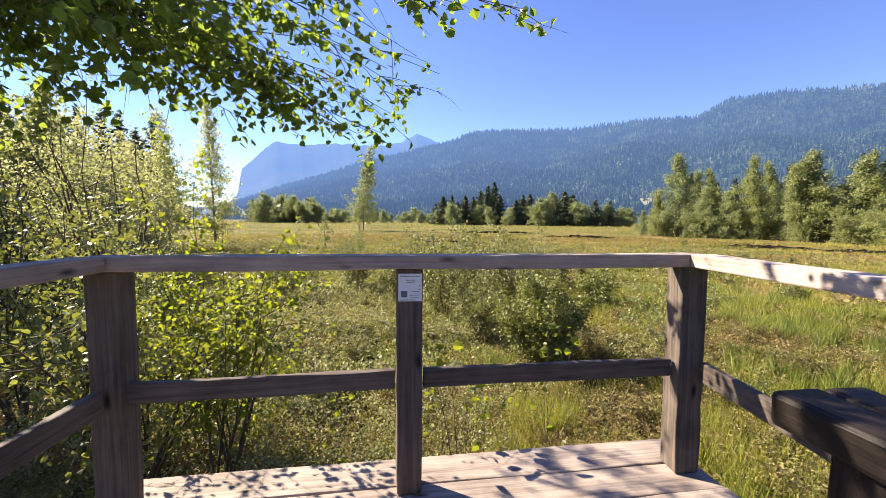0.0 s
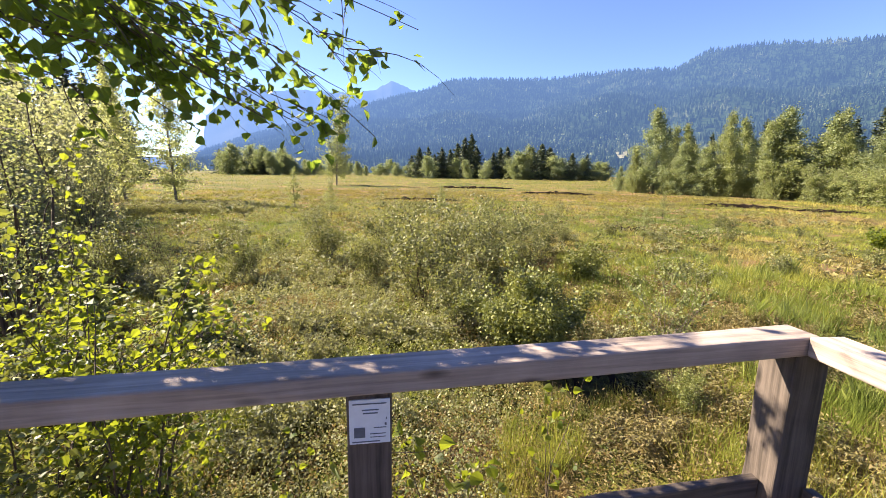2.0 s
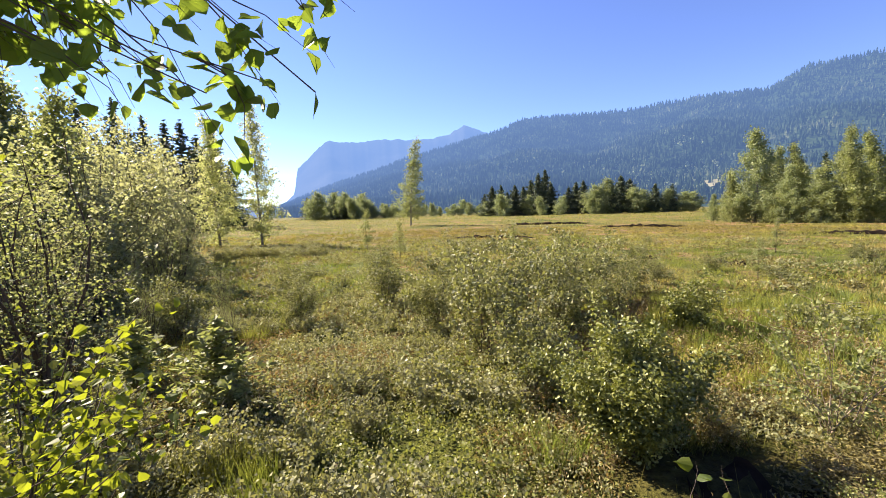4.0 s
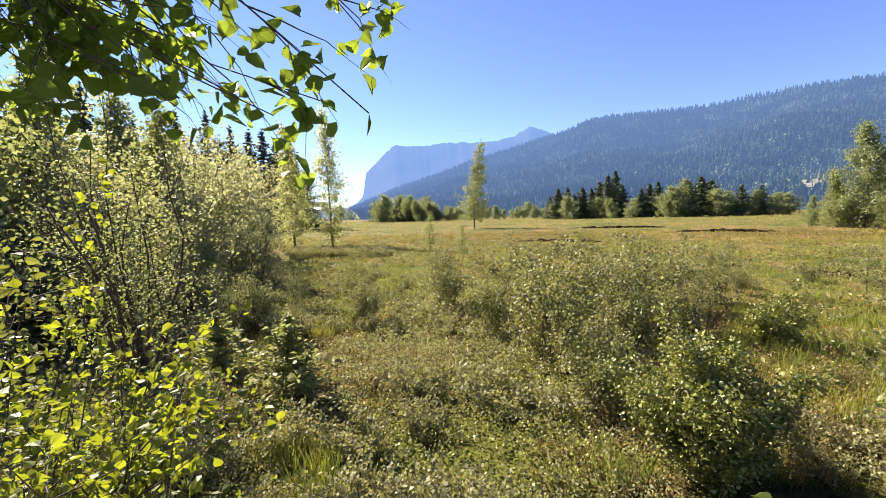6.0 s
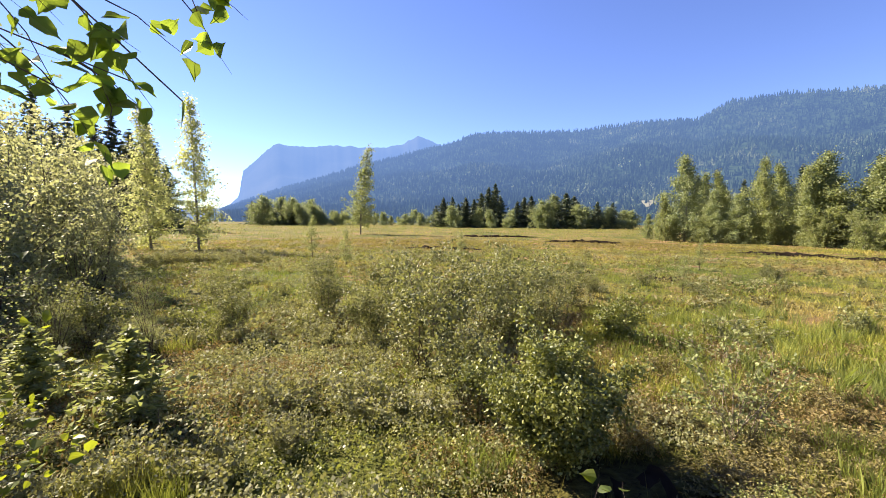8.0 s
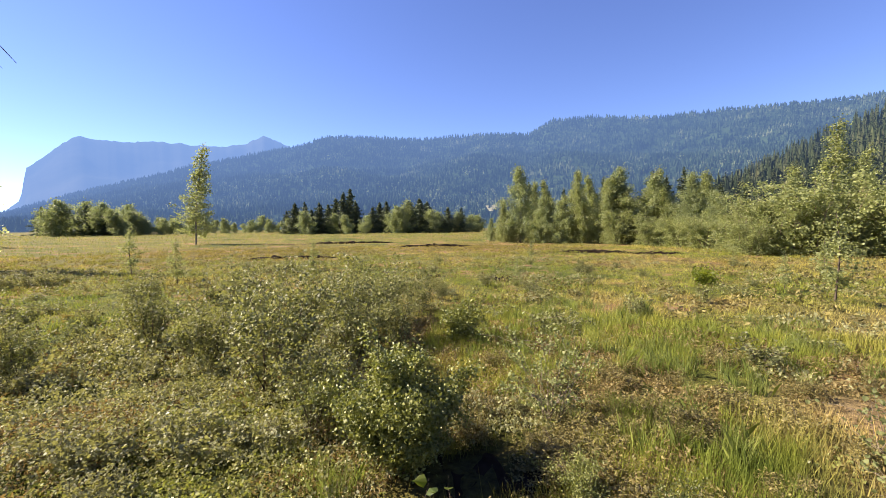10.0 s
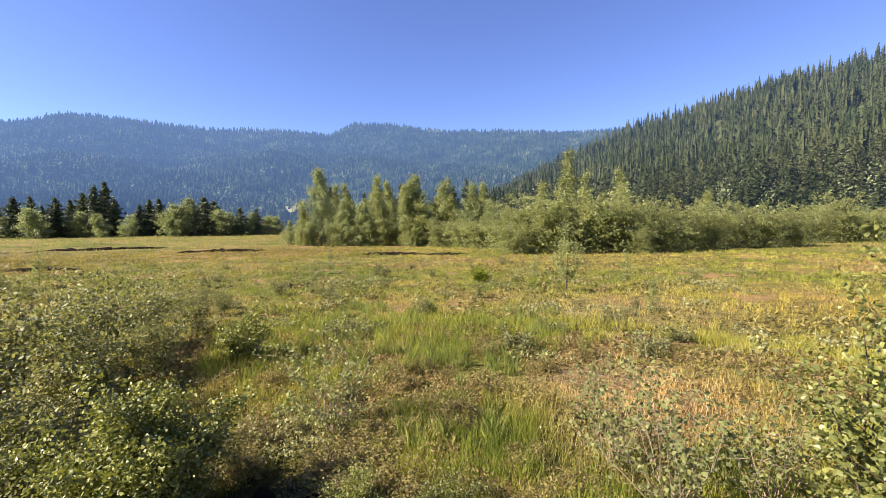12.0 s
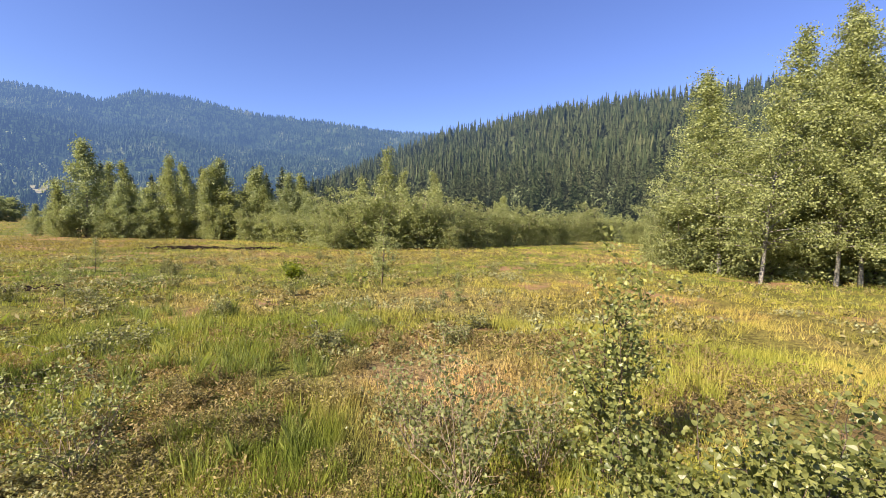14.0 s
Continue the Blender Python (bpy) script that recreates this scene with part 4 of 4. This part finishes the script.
near(low, -0.9, 4.6, group="low shrubs in the bog")
for k in range(46):
    a, d = rt.uniform(-48, 14), rt.uniform(2.4, 9.5)
    x, y = 0.2 + d * math.sin(radians(a)), -0.2 + d * math.cos(radians(a))
    if y > 1.2:
        put(low, x, y, float(bog_height(np.array(x), np.array(y))), rt.uniform(0, 360), rt.uniform(0.6, 1.15), "low shrubs in the bog")
heath = bush(0.42, 0.5, 2600, 0.036, 214, M_HEATHER, "dark brown-green heather clump on the bog", 14, M_TWIG, "heather_clump", shape="needle", clump=0.12, lo=0.1, category="heather", skirt=0.3)
near(heath, 2.6, 4.0, group="heather clumps")
for k in range(44):
    a, d = rt.uniform(24, 78), rt.uniform(2.6, 8.5)
    x, y = 0.2 + d * math.sin(radians(a)), -0.2 + d * math.cos(radians(a))
    put(heath, x, y, float(bog_height(np.array(x), np.array(y))), rt.uniform(0, 360), rt.uniform(0.55, 1.2), "heather clumps", "", rt.uniform(0.5, 1.0))
sparse = bush(1.3, 0.85, 1000, 0.042, 205, M_OLIVE, "half-bare shrub with pale stems and sparse leaves", 15, M_DRY, "sparse_shrub", shape="ovate", clump=0.035, lo=0.66, thick=0.008, split=True)
near(sparse, 4.35, 0.25, 15, 1.0, "half-bare shrubs")
put(sparse, 3.55, 3.45, float(bog_height(np.array(3.55), np.array(3.45))), 120, 0.9, "half-bare shrubs")
put(sparse, 4.95, 0.9, float(bog_height(np.array(4.95), np.array(0.9))), 220, 0.95, "half-bare shrubs")
put(sparse, 5.0, -0.35, float(bog_height(np.array(5.0), np.array(-0.35))), 300, 0.9, "half-bare shrubs")
near(bush(1.85, 0.40, 2500, 0.043, 206, M_ALDER, "leafy birch sapling beside half-bare shrubs", 7, M_TWIG, "birch_sapling", shape="ovate", clump=0.06, lo=0.3, category="sapling", split=True), 5.0, -0.95, 0, 1.1)
broad = bush(1.15, 0.85, 4600, 0.039, 207, M_ALDER, "broad-leaved green bush near the platform", 14, M_TWIG, shape="ovate", clump=0.10, lo=0.15, split=True)
near(broad, 3.75, -1.75, 0, 1.2, group="broad-leaved bushes")
put(broad, 3.85, -1.0, -0.6, 200, 1.0, "broad-leaved bushes")
put(broad, 4.6, -2.5, -0.6, 140, 1.05, "broad-leaved bushes")
put(broad, 3.0, -2.6, -0.6, 250, 0.9, "broad-leaved bushes")
put(broad, 2.9, 2.2, -0.62, 70, 0.42, "broad-leaved bushes", "low leafy plant in the heather")
put(broad, 3.3, 1.6, -0.62, 170, 0.45, "broad-leaved bushes", "low leafy plant in the heather")
sap = birch(2.75, 0.8, 700, 0.075, 208, M_OLIVE, "small birch sapling alone in the meadow", 0.2, 0.02, "chip", limbs=20, bark=M_TWIG)
near(sap, 15.3, 5.8)
for x, y, s in ((16.5, 7.6, 0.45), (18.5, 4.6, 0.5), (22, 9, 0.6), (13.5, 2.5, 0.35), (9, 12, 0.45), (14, 18, 0.55), (-2, 19, 0.7), (-4.5, 24, 0.9), (3.5, 22, 0.6)):
    put(sap, x, y, float(bog_height(np.array(x), np.array(y))), rt.uniform(0, 360), s, "saplings on the bog")
near(bush(0.75, 0.6, 900, 0.09, 209, M_YELLOW, "bright yellow-green tuft of leaves in the meadow", 10, M_TWIG, "leafy_tuft", lo=0.1), 15.9, 9.9)
seedling = spruce(1.0, 0.62, 210, M_OLIVE, "small bright green spruce seedling", 16, 13)
near(seedling, -2.35, 4.4, group="spruce seedlings")
put(seedling, -3.6, 4.8, -0.6, 70, 0.95, "spruce seedlings")
moor = bush(0.55, 0.5, 800, 0.045, 216, M_SHRUB, "small twiggy shrub in the moor grass", 8, M_TWIG, "moor_shrub", clump=0.13, lo=0.05)
near(moor, 3.2, 11.5, group="small shrubs over the moor")
for k in range(85):
    a, d = rt.uniform(-34, 84), 8.5 + 20 * rt.uniform() ** 1.4
    x, y = 0.4 + d * math.sin(radians(a)), -0.3 + d * math.cos(radians(a))
    put(moor, x, y, float(bog_height(np.array(x), np.array(y))), rt.uniform(0, 360), rt.uniform(0.5, 1.3), "small shrubs over the moor", "", rt.uniform(0.4, 1.3))
# dark bank of low shrubs under the young birches
for k in range(9):
    x = -11.5 + k * 0.62
    put(low, x, 21 + rt.uniform(-0.5, 0.5), -0.6, k * 40, 1.5, "shrub bank under the birches")

# shrubs pressing on the sunward rail
yel = bush(1.9, 0.60, 2000, 0.040, 211, M_YELLOW, "yellow-green leafy shrub beside the railing", 9, M_TWIG, "yellow_shrub", shape="ovate", clump=0.055, lo=0.35, split=True)
near(yel, -1.24, 1.02, 0, 0.98, "leafy shrubs by the railing")
put(yel, -1.6, 1.55, -0.6, 130, 0.85, "leafy shrubs by the railing")
dk = bush(2.3, 1.05, 2000, 0.052, 212, M_ALDER, "dark branching shrub behind the railing", 9, M_TWIG, "shade_shrub", shape="leaf", clump=0.07, lo=0.3, thick=0.014, split=True)
near(dk, -1.75, 0.95, 0, 0.72, "shade shrubs by the railing")
for x, y, s, t in ((-2.35, 1.35, 0.85, 80), (-3.3, 2.0, 0.95, 250), (-2.4, -0.9, 0.8, 20)):
    put(dk, x, y, -0.6, t, s, "shade shrubs by the railing")
screen = bush(3.7, 1.15, 5200, 0.038, 215, M_OLIVE, "tall leafy willow crowding the platform corner", 16, M_TWIG, "willow_bush", shape="leaf", clump=0.05, lo=0.12, thick=0.016, split=True)
near(screen, -3.7, 3.8, 0, 0.84, "willows at the platform corner")
for x, y, s, t in ((-6.2, 5.6, 0.8, 290),):
    put(screen, x, y, -0.6, t, s, "willows at the platform corner")
for x, y, s, t in ((-4.4, 6.2, 0.30, 250), (-6.6, 7.8, 0.52, 310), (-5.4, 7.4, 0.36, 10), (-4.6, 8.6, 0.3, 70), (-7.0, 10.4, 0.5, 190), (-3.4, 6.6, 0.24, 20)):
    put(screen, x, y, float(bog_height(np.array(x), np.array(y))), t, s, "low willows before the thicket", "low grey-green willow in front of the thicket")
shoot = bush(1.22, 0.16, 46, 0.075, 213, M_YELLOW, "leafy shoot poking through the railing", 3, M_TWIG, "leafy_shoot", shape="ovate", clump=0.05, lo=0.8, thick=0.005, split=True)
near(shoot, 0.26, 0.42)
for x, y, s in ((1.15, 1.35, 0.85), (0.55, 1.0, 0.6), (0.1, 1.3, 0.55), (-0.5, 1.1, 0.6)):
    put(shoot, x, y, -0.6, x * 200, s, "leafy shoots")

# ---- overhanging birch ----
r = np.random.default_rng(64)
base = np.array((-3.7, 1.1, -0.6))
trunk = limb(base, (0.05, 0.05, 1), 8.5, 0.15, r, 12, 0.04, 0, 0.1)
wood, spots = [trunk], []
REACH = ((0.02, 0.68, 1.72), (-0.16, 0.85, 1.80), (-0.26, 0.8, 1.76), (-0.08, 0.95, 2.0), (-0.2, 0.58, 1.74), (-0.05, 0.5, 1.98), (-0.4, 0.7, 1.9), (0.05, 0.62, 2.2), (-0.35, 0.5, 1.76), (-0.6, 0.62, 1.72), (-0.25, 0.62, 1.98), (-0.75, 0.5, 1.95), (-0.5, 0.75, 2.1), (-0.12, 0.55, 2.1), (0.18, 0.6, 2.1), (0.45, -0.10, 2.15), (0.1, 0.05, 2.2), (-0.2, 0.3, 2.05), (-0.35, -0.1, 2.15), (-0.45, 0.6, 1.85), (-0.75, 0.2, 1.95),
         (-1.0, 0.0, 1.95), (-0.9, 0.65, 1.8), (-1.3, 0.5, 1.85), (-1.5, 0.1, 1.9), (0.3, 0.9, 2.6), (-0.2, 1.0, 2.5), (-0.8, 1.0, 2.3), (-1.3, 1.1, 2.2), (-0.6, 0.4, 2.6), (-1.2, -0.3, 2.3),
         (-1.9, 0.5, 2.0), (-1.7, 1.6, 2.5), (-1.9, 2.4, 3.3), (-2.9, 2.8, 3.6), (-2.4, 2.4, 2.8), (-1.0, 1.6, 3.0))


def open_side(p):
    """True where the twigs would hang out over the open corner of the platform."""
    p = np.atleast_2d(p)
    dx, dy = p[:, 0] - 0.52, p[:, 1] + 0.39
    return (np.degrees(np.arctan2(dx, dy)) > -15) & ((p[:, 2] - 1.7) / np.hypot(dx, dy) < 0.55)


EXTRA = [(r.uniform(-2.3, -0.55), r.uniform(-0.7, 0.3), r.uniform(1.75, 2.7)) for k in range(18)]
rc = np.random.default_rng(65)
EXTRA += [(rc.uniform(-2.7, -1.15), rc.uniform(0.2, 0.9), rc.uniform(1.72, 2.3)) for k in range(24)]
EXTRA += [(rc.uniform(-1.15, -0.55), rc.uniform(0.7, 1.1), rc.uniform(1.85, 2.35)) for k in range(15)]
for tip in list(REACH) + EXTRA:
    tip = np.array(tip)
    j = int(np.clip((tip[2] + 1.7) / 8.5 * 11, 3, 9))
    at = trunk[0][j]
    t = np.linspace(0, 1, 12)[:, None]
    lift = np.array([0, 0, 0.75])
    p = at * (1 - t) + tip * t + lift * (4 * t * (1 - t)) * 0.55
    p[1:-1] += r.normal(size=(10, 3)) * 0.05
    b = (p, 0.0015 + 0.021 * (1 - t[:, 0]) ** 1.6)
    wood.append(b)
    fine = tip[1] > 0.33 and tip[0] > -1.0
    spots.append(along(b, r, 12 if fine else 30, 0.68 if fine else 0.55, 0.03))
    spots.append(along(b, r, 4, 0.9, 0.012))
    spots.append(tip[None, :])
    for _ in range(8 if fine else 12):
        s = along(b, r, 1, 0.66 if fine else 0.5)[0]
        tw = limb(s, (tip - at) * (0.25, 0.25, 0) + r.normal(size=3) * (0.5, 0.4, 0.2) + (0, 0, -0.35), r.uniform(0.2, 0.5), 0.0024, r, 6, 0.14, 0.12)
        if open_side(tw[0]).any() or tw[0][-1][2] < 1.6 or (tw[0][-1][1] < 0.35 and tw[0][-1][0] > -0.5 and tw[0][-1][2] < 2.02):
            continue
        wood.append(tw)
        spots.append(along(tw, r, 8 if fine else 9, 0.1, 0.014))
for k in range(26):
    j = r.integers(5, 11)
    a = r.uniform(2.9, 6.1)
    b = limb(trunk[0][j], (math.cos(a), math.sin(a), 0.5), r.uniform(1.0, 2.2), 0.02, r, 7, 0.15, 0.07)
    wood.append(b)
    spots.append(along(b, r, 70, 0.2, 0.12))
pts = np.concatenate(spots)
keep = (pts[:, 2] > 1.58) & ~open_side(pts) & ~((pts[:, 1] < 0.38) & (pts[:, 0] > -0.5) & (pts[:, 2] < 2.05))
# leaves whose shadow would fall on the front rail are thinned to let sun onto it
fall = pts - np.array(sun_dir)[None, :] * ((pts[:, 2:3] - 1.1) / sun_dir.z)
keep &= (np.abs(fall[:, 1]) > 0.17) | (r.uniform(0, 1, len(pts)) < 0.38)
birch_over = plant("birch_tree", wood, leaf_mesh("crown", pts[keep], 0.051, r, 0.75, 0.7, "ovate"), M_TWIG, M_BIRCH, "birch with hanging leafy twigs over the platform", "tree", 5)

# ---- ground cover ----
def field(n, az0, az1, r0, r1, r, power=1.0):
    """Random spots over a sector; power below 2 crowds them towards the platform."""
    a = np.radians(r.uniform(az0, az1, n))
    d = (r.uniform(0, 1, n) * (r1 ** power - r0 ** power) + r0 ** power) ** (1 / power)
    x, y = 0.2 + d * np.sin(a), -0.3 + d * np.cos(a)
    # no cover on the platform or over the round bush's painted shadow
    ok = ~((x > -1.45) & (x < 1.6) & (y < 0.32)) & (np.hypot((x - 2.35) / 0.9, (y - 2.85) / 0.5) > 1)
    ok &= (np.hypot((x - 6.9) / 1.5, (y - 1.3) / 1.1) > 1 + 0.5 * lattice(x * 1.7, y * 1.7, 15)) | (r.uniform(0, 1, n) < 0.25)
    x, y, d = x[ok], y[ok], d[ok]
    return x, y, bog_height(x, y), d


def blades(name, x, y, z, h, w, r, lean=0.35):
    """Bent grass blades, two pieces each."""
    n = len(x)
    a = r.uniform(0, 6.283, n)
    side = np.stack([np.cos(a), np.sin(a), a * 0], 1) * (w / 2)[:, None]
    b = r.uniform(0, 6.283, n)
    tilt = np.stack([np.cos(b), np.sin(b), b * 0], 1) * (h * lean * r.uniform(0.2, 1.6, n))[:, None]
    root = np.stack([x, y, z - 0.02], 1)
    mid = root + tilt * 0.35 + np.stack([x * 0, x * 0, h * 0.62], 1)
    tip = root + tilt + np.stack([x * 0, x * 0, h], 1)
    v = np.stack([root - side, root + side, mid + side * 0.7, tip, mid - side * 0.7], 1).reshape(-1, 3)
    return soup(name, v, np.full(n, 5))


def slivers(name, x, y, z, h, w, r, lean):
    """Slim straight blades, one piece each."""
    n = len(x)
    a, b = r.uniform(0, 6.283, n), r.uniform(0, 6.283, n)
    side = np.stack([np.cos(a), np.sin(a), a * 0], 1) * (w / 2)[:, None]
    root = np.stack([x, y, z - 0.02], 1)
    tip = root + np.stack([np.cos(b) * h * lean * r.uniform(0.1, 1.5, n), np.sin(b) * h * lean * r.uniform(0.1, 1.5, n), h], 1)
    return soup(name, np.stack([root - side, root + side, tip], 1).reshape(-1, 3), np.full(n, 3))


def tussocks(n, per, az0, az1, r0, r1, r, power, spread):
    """Spots gathered in clumps."""
    cx, cy, cz, cd = field(n, az0, az1, r0, r1, r, power)
    k = np.repeat(np.arange(len(cx)), per)
    wide = spread * r.uniform(0.5, 1.5, len(cx))[k]
    x, y = cx[k] + r.normal(size=len(k)) * wide, cy[k] + r.normal(size=len(k)) * wide
    ok = ~((x > -1.45) & (x < 1.6) & (y < 0.32))
    tall = r.uniform(0.45, 1.25, len(cx))[k]
    return x[ok], y[ok], bog_height(x, y)[ok], cd[k][ok], tall[ok]


r = np.random.default_rng(88)
x, y, z, d, tall = tussocks(9000, 34, -65, 130, 0.5, 11, r, 1.4, 0.075)
wet = lattice(x * 0.55, y * 0.55, 5) + 0.5 * lattice(x * 1.6, y * 1.6, 6) + np.where(np.degrees(np.arctan2(x, y)) > 27, 0.3, -0.75)
k = wet > 0.05
tagged(part("near_grass", slivers("near_grass", x[k], y[k], z[k], (0.29 * tall * r.uniform(0.4, 1.1, len(x)))[k], 0.005 + 0.001 * d[k], r, 0.38), M_GRASS), "green and straw sedge tufts in the bog", "grass", kind="stuff")
x, y, z, d, tall = tussocks(10500, 22, -60, 130, 8, 50, r, 0.9, 0.12)
tagged(part("meadow_grass", slivers("meadow_grass", x, y, z, 0.20 * tall * r.uniform(0.5, 1.2, len(x)), 0.006 + d * 0.0007, r, 0.6), M_GRASS), "ochre and green moor grass over the open bog", "grass", kind="stuff")
x, y, z, d = field(80000, -60, 130, 42, 240, r, 0.9)
tagged(part("far_grass", slivers("far_grass", x, y, z, r.uniform(0.08, 0.26, len(x)), 0.02 + d * 0.0011, r, 0.6), M_GRASS), "golden moor grass reaching to the trees", "grass", kind="stuff")

sedge_x, sedge_y = [], []
for cx, cy, wide, n in ((6.2, 4.6, 1.5, 46), (4.5, 2.7, 0.7, 14), (7.8, 7.6, 2.0, 44), (1.0, 3.3, 0.25, 4), (5.2, 7.0, 1.2, 20), (9.5, 4.5, 1.6, 26), (4.9, -0.6, 0.8, 14)):
    u, v = cx + r.normal(size=n) * wide * 0.6, cy + r.normal(size=n) * wide * 0.6
    sedge_x.append(np.repeat(u, 70) + r.normal(size=n * 70) * 0.06)
    sedge_y.append(np.repeat(v, 70) + r.normal(size=n * 70) * 0.06)
sx, sy = np.concatenate(sedge_x), np.concatenate(sedge_y)
tagged(part("sedge", blades("sedge", sx, sy, bog_height(sx, sy), r.uniform(0.14, 0.38, len(sx)), np.full(len(sx), 0.0065), r, 0.4), M_SEDGE), "tall fresh green sedge tufts", "sedge", kind="stuff")


def cover(name, n, size, high, mask_seed, bias, mat, label, r0=0.7, r1=10.0, az=(-65, 130), pivot=1.0, shape="chip"):
    x, y, z, d = field(n, az[0], az[1], r0, r1, r, 1.25)
    m = lattice(x * 0.6, y * 0.6, mask_seed) + 0.5 * lattice(x * 1.7, y * 1.7, mask_seed + 1)
    side = np.degrees(np.arctan2(x, y))
    m = m + bias - pivot * np.clip((side - 14) / 40, 0, 1)
    k = m > 0
    hump = np.clip(m[k] * 1.4, 0.15, 1) * high * (0.6 + 0.4 * lattice(x[k] * 5, y[k] * 5, mask_seed + 2))
    p = gather(np.stack([x[k], y[k], z[k] + hump * np.sqrt(r.uniform(0.02, 1, k.sum()))], 1), r, 6, size * 0.75)
    return tagged(part(name, leaf_mesh(name, p, size * np.clip(0.5 + 0.1 * np.hypot(p[:, 0], p[:, 1]), 0.6, 1.5), r, -0.2, 0.9, shape), mat), label, "ground cover", kind="stuff")


cover("heather", 230000, 0.042, 0.24, 41, 0.60, M_HEATH, "brown and ochre heather cover", pivot=0.1, shape="needle")
cover("bilberry", 290000, 0.030, 0.36, 51, 0.60, M_BERRY, "grey-green bilberry cover between shrubs", pivot=1.5)
cover("leafy_herbs", 60000, 0.036, 0.34, 61, 0.2, M_ALDER, "leafy green herbs among the heather", 0.6, 6.0, pivot=0.6)
cover("moor_heather", 150000, 0.085, 0.17, 71, 0.1, M_HEATHER, "brown heather patches over the open moor", 9.0, 45.0, pivot=0.0, shape="needle")
cover("moor_shrubs", 230000, 0.044, 0.34, 81, 0.0, M_BERRY, "grey-green dwarf shrubs scattered on the moor", 8.0, 30.0, pivot=0.6)
